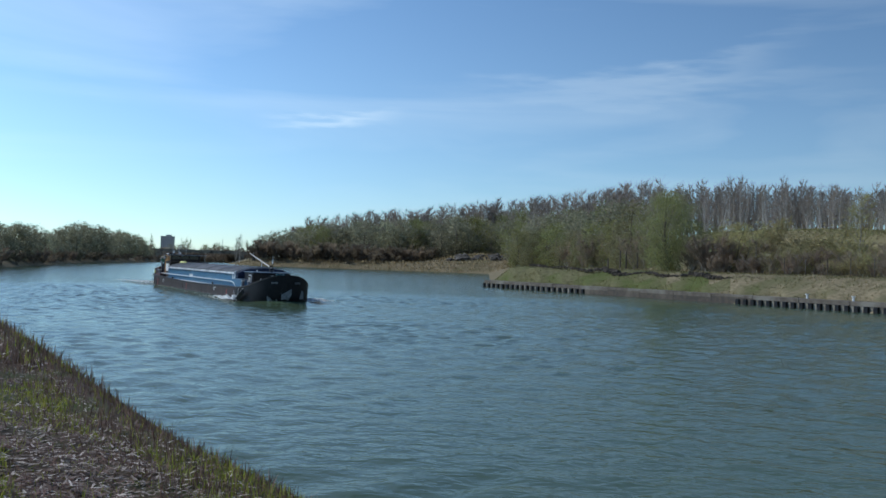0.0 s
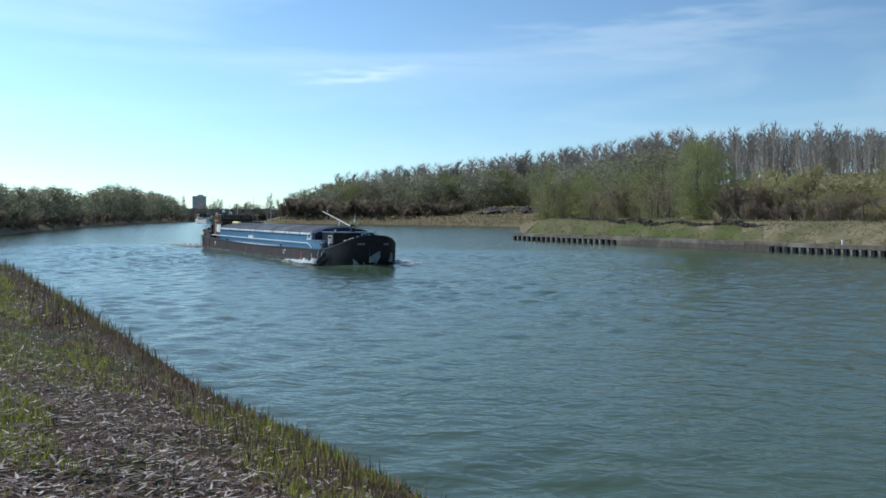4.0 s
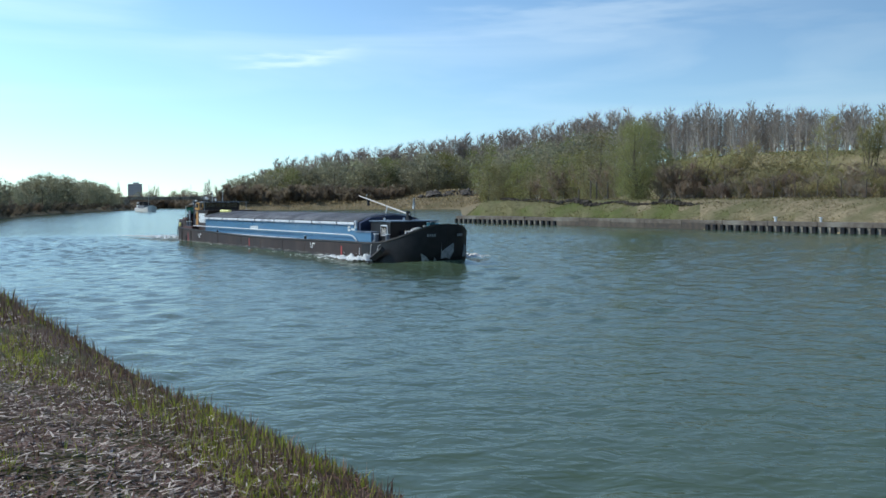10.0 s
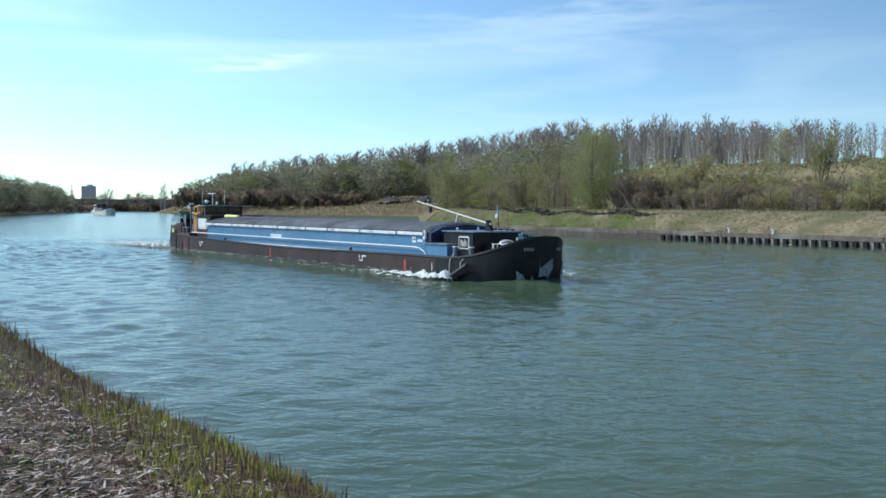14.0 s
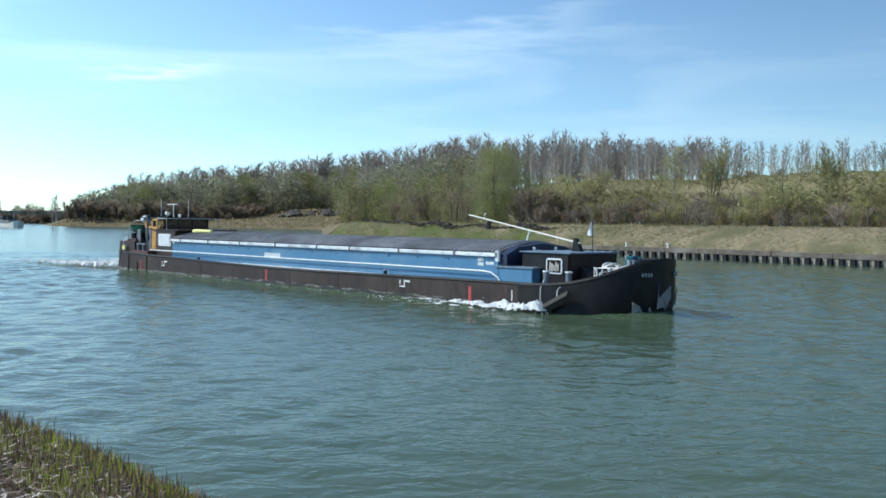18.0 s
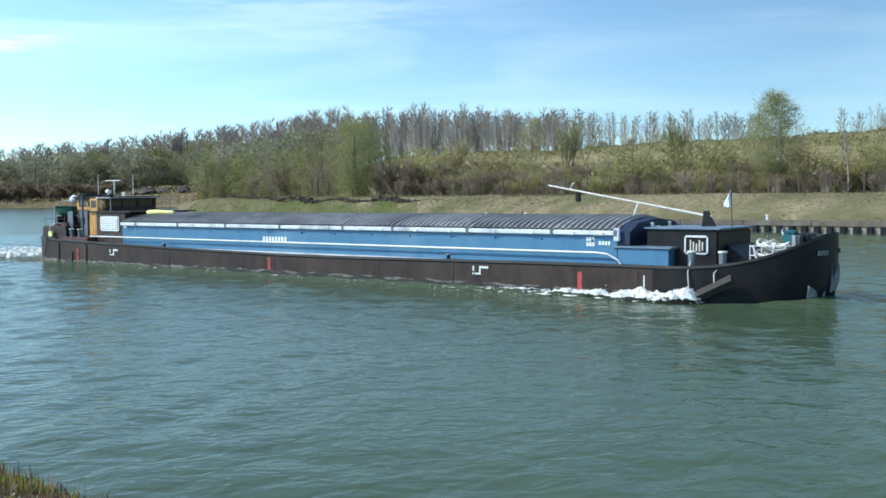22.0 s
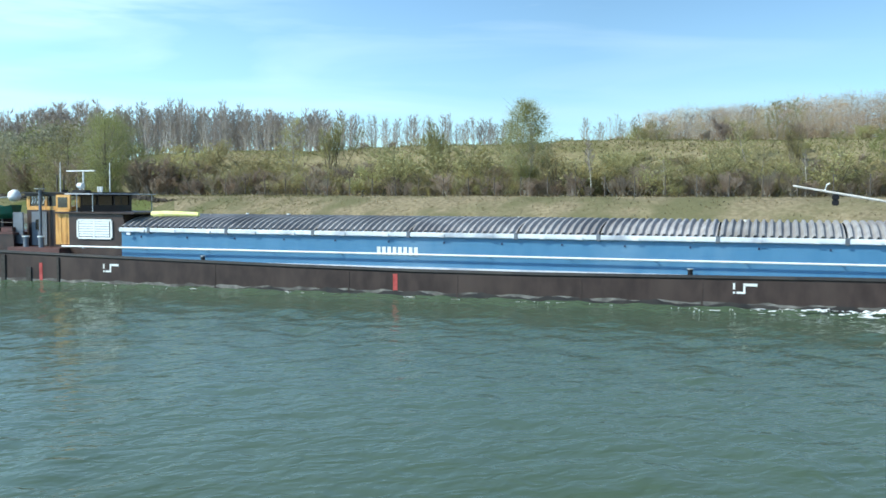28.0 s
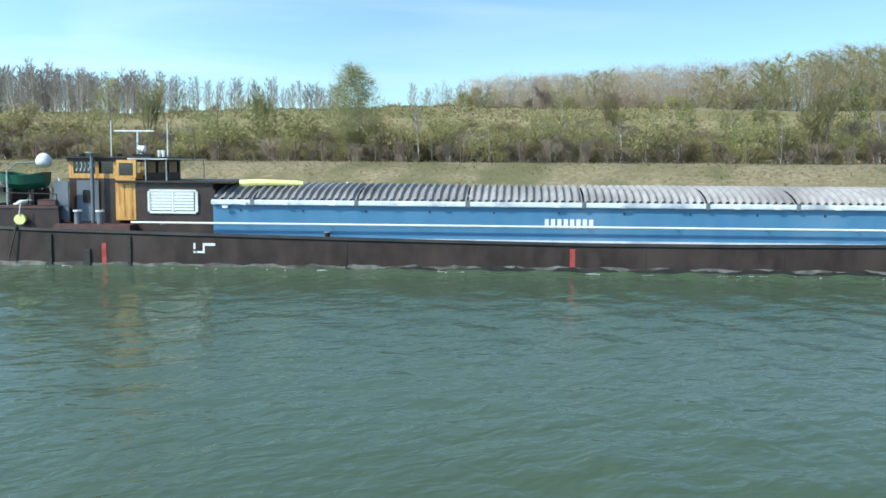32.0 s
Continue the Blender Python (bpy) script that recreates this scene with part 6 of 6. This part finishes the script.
def build_slope_grass():
    rng = random.Random(31)
    blades("slope_tufts", "tan tufts of dry grass on the quay slope", M_TUFT, slope_points(rng, 8000, 52, 190, 1.9, 13, 1.0), rng, 0.17, 0.06, 1.6)
    blades("slope_turf", "green turf on the quay slope and ledge", M_MOSS, slope_points(rng, 11000, -8, 66, 1.9, 14, 1.0), rng, 0.18, 0.055, 1.5)
    blades("hill_turf", "rough yellow-green grass on the hillside", M_CREST, slope_points(rng, 20000, -20, 120, 38, 54, 1.4), rng, 0.24, 0.05, 1.5)
    blades("hill_dry_grass", "pale dry grass on the hillside", M_TUFT, slope_points(rng, 16000, -20, 190, 13, 42, 1.5), rng, 0.26, 0.05, 1.4)
    pts = []
    for _ in range(6000):
        x, y = polar(rng.uniform(-16, 2), rng.uniform(424, 470))
        if inland(np.array([x]), np.array([y]), R_LAND)[0] > 1:
            pts.append((x, y, 2.4))
    blades("shore_dry_grass", "tan dry grass along the far shore", M_TUFT, pts, rng, 0.5, 0.09, 0.7)


build_slope_grass()


# ---- things on the far side ----
M_POST = surf("weathered_post", (0.075, 0.062, 0.05), (0.13, 0.11, 0.09), 0.2, 0.9, 0, 0.01)
M_ROCK = surf("rubble_stone", (0.06, 0.05, 0.043), (0.14, 0.12, 0.10), 0.8, 0.95, 0, 0.1, (0.06, 0.05, 0.045), 3.0, 0.4)
M_TOWER = surf("tower_concrete", (0.42, 0.40, 0.40), (0.50, 0.48, 0.47), 4.0, 0.9)
# pane colour lifted to stand in for haze before the tower
M_TPANE = plain("hazed_tower_glass", (0.24, 0.25, 0.27), 0.3)


def build_posts():
    turn = math.degrees(math.atan2(QD[1], QD[0]))
    base = None
    k = 46.0
    while k < 190:
        x, y = quay_point(k, 14.2)
        h = 2.1
        if base is None:
            base = thing("fence_post", pose(x, y, zat(x, y), 0, 0, turn), "grey weathered fence post at the slope's foot", "post", "fence posts")
            part("shaft", tube(([(0, 0, -0.3), (0, 0, h)], 0.055), seg=7), M_POST, base)
            part("cap", disc(0, 0, h, 0.062, 0.03, 7), M_POST, base)
        else:
            copy_thing(base, pose(x, y, zat(x, y), random.Random(int(k * 7)).uniform(-3, 3), 0, turn))
        k += 3.1
    for az_, el_ in ((6.2, 0.7), (6.9, 1.2), (7.25, 1.15), (7.9, 1.1), (8.9, 1.2)):
        x, y = polar(az_, 166)
        z = zat(x, y)
        ob = thing("marker_post", pose(x, y, z), "tall reddish-grey post standing before the willow", "post", "posts before the willow")
        h = EYE[2] + 166 * math.tan(radians(el_)) - z
        part("shaft", tube(([(0, 0, -0.3), (0, 0, h)], 0.13), seg=7), M_POST, ob)
        part("head", disc(0, 0, h, 0.15, 0.05, 7), M_POST, ob)
    for s_ in (60.6, 66.0, 92, 112):
        x, y = quay_point(s_, 0.55)
        ob = thing("quay_bollard", pose(x, y, 0.98), "whitish mooring bollard on the quay", "bollard", "quay bollards")
        part("shaft", disc(0, 0, -0.02, 0.12, 0.42, 10), M_WHITE, ob)
        part("head", disc(0, 0, 0.38, 0.19, 0.09, 10), M_WHITE, ob)


build_posts()


def build_rubble():
    rng = random.Random(41)
    heap = thing("rubble_heap", pose(0, 0, 0), "heap of dark broken stone on a tan mound", "rubble")
    for _ in range(46):
        az_ = rng.uniform(-3.3, 0.5)
        x, y = polar(az_, rng.uniform(446, 456))
        bm = bmesh.new()
        bmesh.ops.create_icosphere(bm, subdivisions=1, radius=1)
        for v in bm.verts:
            v.co *= rng.uniform(0.7, 1.15)
        r = rng.uniform(0.8, 2.0)
        bmesh.ops.transform(bm, matrix=pose(x, y, zat(x, y) + 0.3 * r, rng.uniform(0, 90), 0, rng.uniform(0, 360)) @ Matrix.Diagonal((r * 1.5, r, r * 0.7, 1)), verts=bm.verts[:])
        part("stone", bm, M_ROCK, heap)


build_rubble()


def build_distance():
    rng = TREE_RNG
    # tower block
    r = 1400.0
    x, y = polar(-19.85, r)
    tower = thing("tower_block", pose(x, y, 1.5, 0, 0, 8), "distant pale grey residential tower block", "building")
    part("wall", solid((-8.6, 8.6, -6, 6, 0, 28.5), bevel=0.1), M_TOWER, tower)
    part("roof", solid((-8.8, 8.8, -6.2, 6.2, 28.5, 29.1)), M_TOWER, tower)
    part("roof_house", solid((-2, 5, -3, 3, 29.1, 31.2)), M_TOWER, tower)
    for i in range(9):
        for j in range(6):
            w = part("window", solid((-7.6 + j * 2.7, -6.0 + j * 2.7, -6.06, -5.98, 2.2 + i * 2.95, 3.7 + i * 2.95)), M_TPANE, tower)
    # road bridge across the canal
    bx, by = polar(-18.0, 640)
    bridge = thing("road_bridge", pose(bx, by, 0, 0, 0, 16), "distant dark road bridge over the canal", "bridge")
    part("deck", solid((-40, 40, -5, 5, 5.6, 6.7), bevel=0.1), M_CONC, bridge)
    part("parapet", solid((-40, 40, -5.1, -4.9, 6.7, 7.5)), M_CONC, bridge)
    for u in (-26, 26):
        part("pier", solid((u - 2, u + 2, -5, 5, -2, 5.4)), M_CONC, bridge)
    for u in (-38, -12, 14, 36):
        part("lamp_mast", tube(([(u, -4.5, 6.9), (u, -4.5, 15)], 0.12), seg=6), M_STEELB, bridge)


build_distance()


def build_small_barge():
    """Another vessel, far up the canal: x forward."""
    ob = thing("distant_barge", pose(0, 0, 0), "distant oncoming barge with a white bow", "barge")
    bm = bmesh.new()
    rows = []
    for u, b, z in ((-20, 1.9, 1.5), (-18, 2.4, 1.3), (12, 2.5, 1.3), (15, 2.3, 1.6), (17.5, 1.5, 2.1), (18.6, 0.25, 2.5)):
        rows.append([bm.verts.new((u - (0.5 if u > 15 else 0) * (1 - k), s * b * (0.8 + 0.2 * k), -0.6 + (z + 0.6) * k)) for s in (-1, 1) for k in (0, 1)])
    for a, b in zip(rows, rows[1:]):
        bm.faces.new((a[0], b[0], b[1], a[1]))
        bm.faces.new((a[3], b[3], b[2], a[2]))
        bm.faces.new((a[1], b[1], b[3], a[3]))
    bm.faces.new((rows[0][0], rows[0][1], rows[0][3], rows[0][2]))
    bm.faces.new((rows[-1][0], rows[-1][2], rows[-1][3], rows[-1][1]))
    bmesh.ops.recalc_face_normals(bm, faces=bm.faces[:])
    part("hull", bm, M_WHITE, ob, "white-painted bow and hull")
    part("hold", solid((-11, 11, -1.9, 1.9, 1.3, 2.5), bevel=0.05), M_GREY, ob)
    wh = part("wheelhouse", solid((-17, -13, -1.6, 1.6, 1.3, 3.7), bevel=0.08), M_WHITE, ob)
    part("window_band", solid((-16.9, -12.95, -1.65, 1.65, 2.7, 3.3)), M_GLASS, wh)
    part("mast", tube(([(9, 0, 2.5), (9, 0, 6.5)], 0.09), seg=6), M_STEELB, ob)
    for box in ((-9, -6, -1.5, 1.5, 2.5, 4.0), (2, 4.5, -1.4, 1.2, 2.5, 3.6)):
        part("deck_cargo", solid(box, bevel=0.1), M_TAR, ob)
    return ob


distant_barge = build_small_barge()


def build_scarp():
    """A crumbled dark lip of earth along the ledge behind the spur."""
    rng = random.Random(51)
    verts, faces = [], []
    for s_ in np.arange(2, 50, 0.3):
        d = 7.2 + 0.5 * math.sin(s_ * 0.7) + rng.uniform(-0.25, 0.25)
        gone = (0.45 + 0.35 * max(0, math.sin(s_ * 0.33 + 0.8))) * min(1, (52 - s_) / 14)
        x, y = quay_point(float(s_), d)
        z = zat(x, y) - 0.1
        r, b = rng.uniform(0.35, 0.65) * gone, len(verts)
        for k in range(5):
            a = 6.283 * k / 5 + rng.uniform(-0.3, 0.3)
            verts.append((x + r * 1.5 * math.cos(a), y + r * math.sin(a), z))
        for k in range(5):
            a = 6.283 * k / 5 + rng.uniform(-0.3, 0.3)
            verts.append((x + r * 1.1 * math.cos(a), y + r * 0.8 * math.sin(a), z + r * rng.uniform(0.7, 1.3)))
        verts.append((x, y, z + r * 1.2))
        for k in range(5):
            faces += [(b + k, b + (k + 1) % 5, b + 5 + (k + 1) % 5, b + 5 + k), (b + 5 + k, b + 5 + (k + 1) % 5, b + 10)]
    ob = new("earth_clods", mesh_from("earth_clods", verts, faces, M_SOIL))
    tagged(ob, "dark crumbled earth along the eroded ledge", "earth", kind="stuff")


M_SOIL = surf("dark_earth", (0.045, 0.034, 0.024), (0.085, 0.066, 0.048), 0.3, 0.95, 0, 0.03)
build_scarp()


# ---- what moves ----
def motions():
    rows = [(0, -37.21, 99.19, -59.35), (2, -34.92, 95.03, -58.66), (4, -32.56, 90.95, -57.92), (6, -30.09, 87.0, -57.27), (8, -27.54, 83.11, -56.68),
            (10, -24.93, 79.18, -56.02), (12, -22.24, 75.09, -55.25), (14, -19.42, 70.8, -54.45), (16, -16.47, 66.3, -53.86), (18, -13.36, 61.69, -53.28),
            (20, -10.32, 57.15, -52.57), (22, -7.24, 52.85, -51.65), (24, -4.0, 48.51, -50.53), (26, -0.83, 44.06, -49.3), (28, 2.23, 39.45, -47.81),
            (30, 5.35, 35.04, -45.75), (32, 8.28, 30.2, -43.52)]
    for ob in (barge, bow_wave, bow_wave_far, stern_wash, side_wash, hull_wave, bow_swell):
        walk(ob, [(t, pose(x, y, -0.01 if ob == barge else 0, 0, 0, h)) for t, x, y, h in rows])
    way = [(0, -19.6, 455), (9, -19.35, 400), (13, -19.1, 375), (16.5, -18.7, 368), (19, -17.6, 358), (32, -14.0, 320)]
    walk(distant_barge, [(t, pose(*polar(a, r), WATER_Z, 0, 0, -64)) for t, a, r in way])
    walk(water, [(0, pose(0, 0, 0)), (32, pose(4.5, -11.5, 0))])


motions()
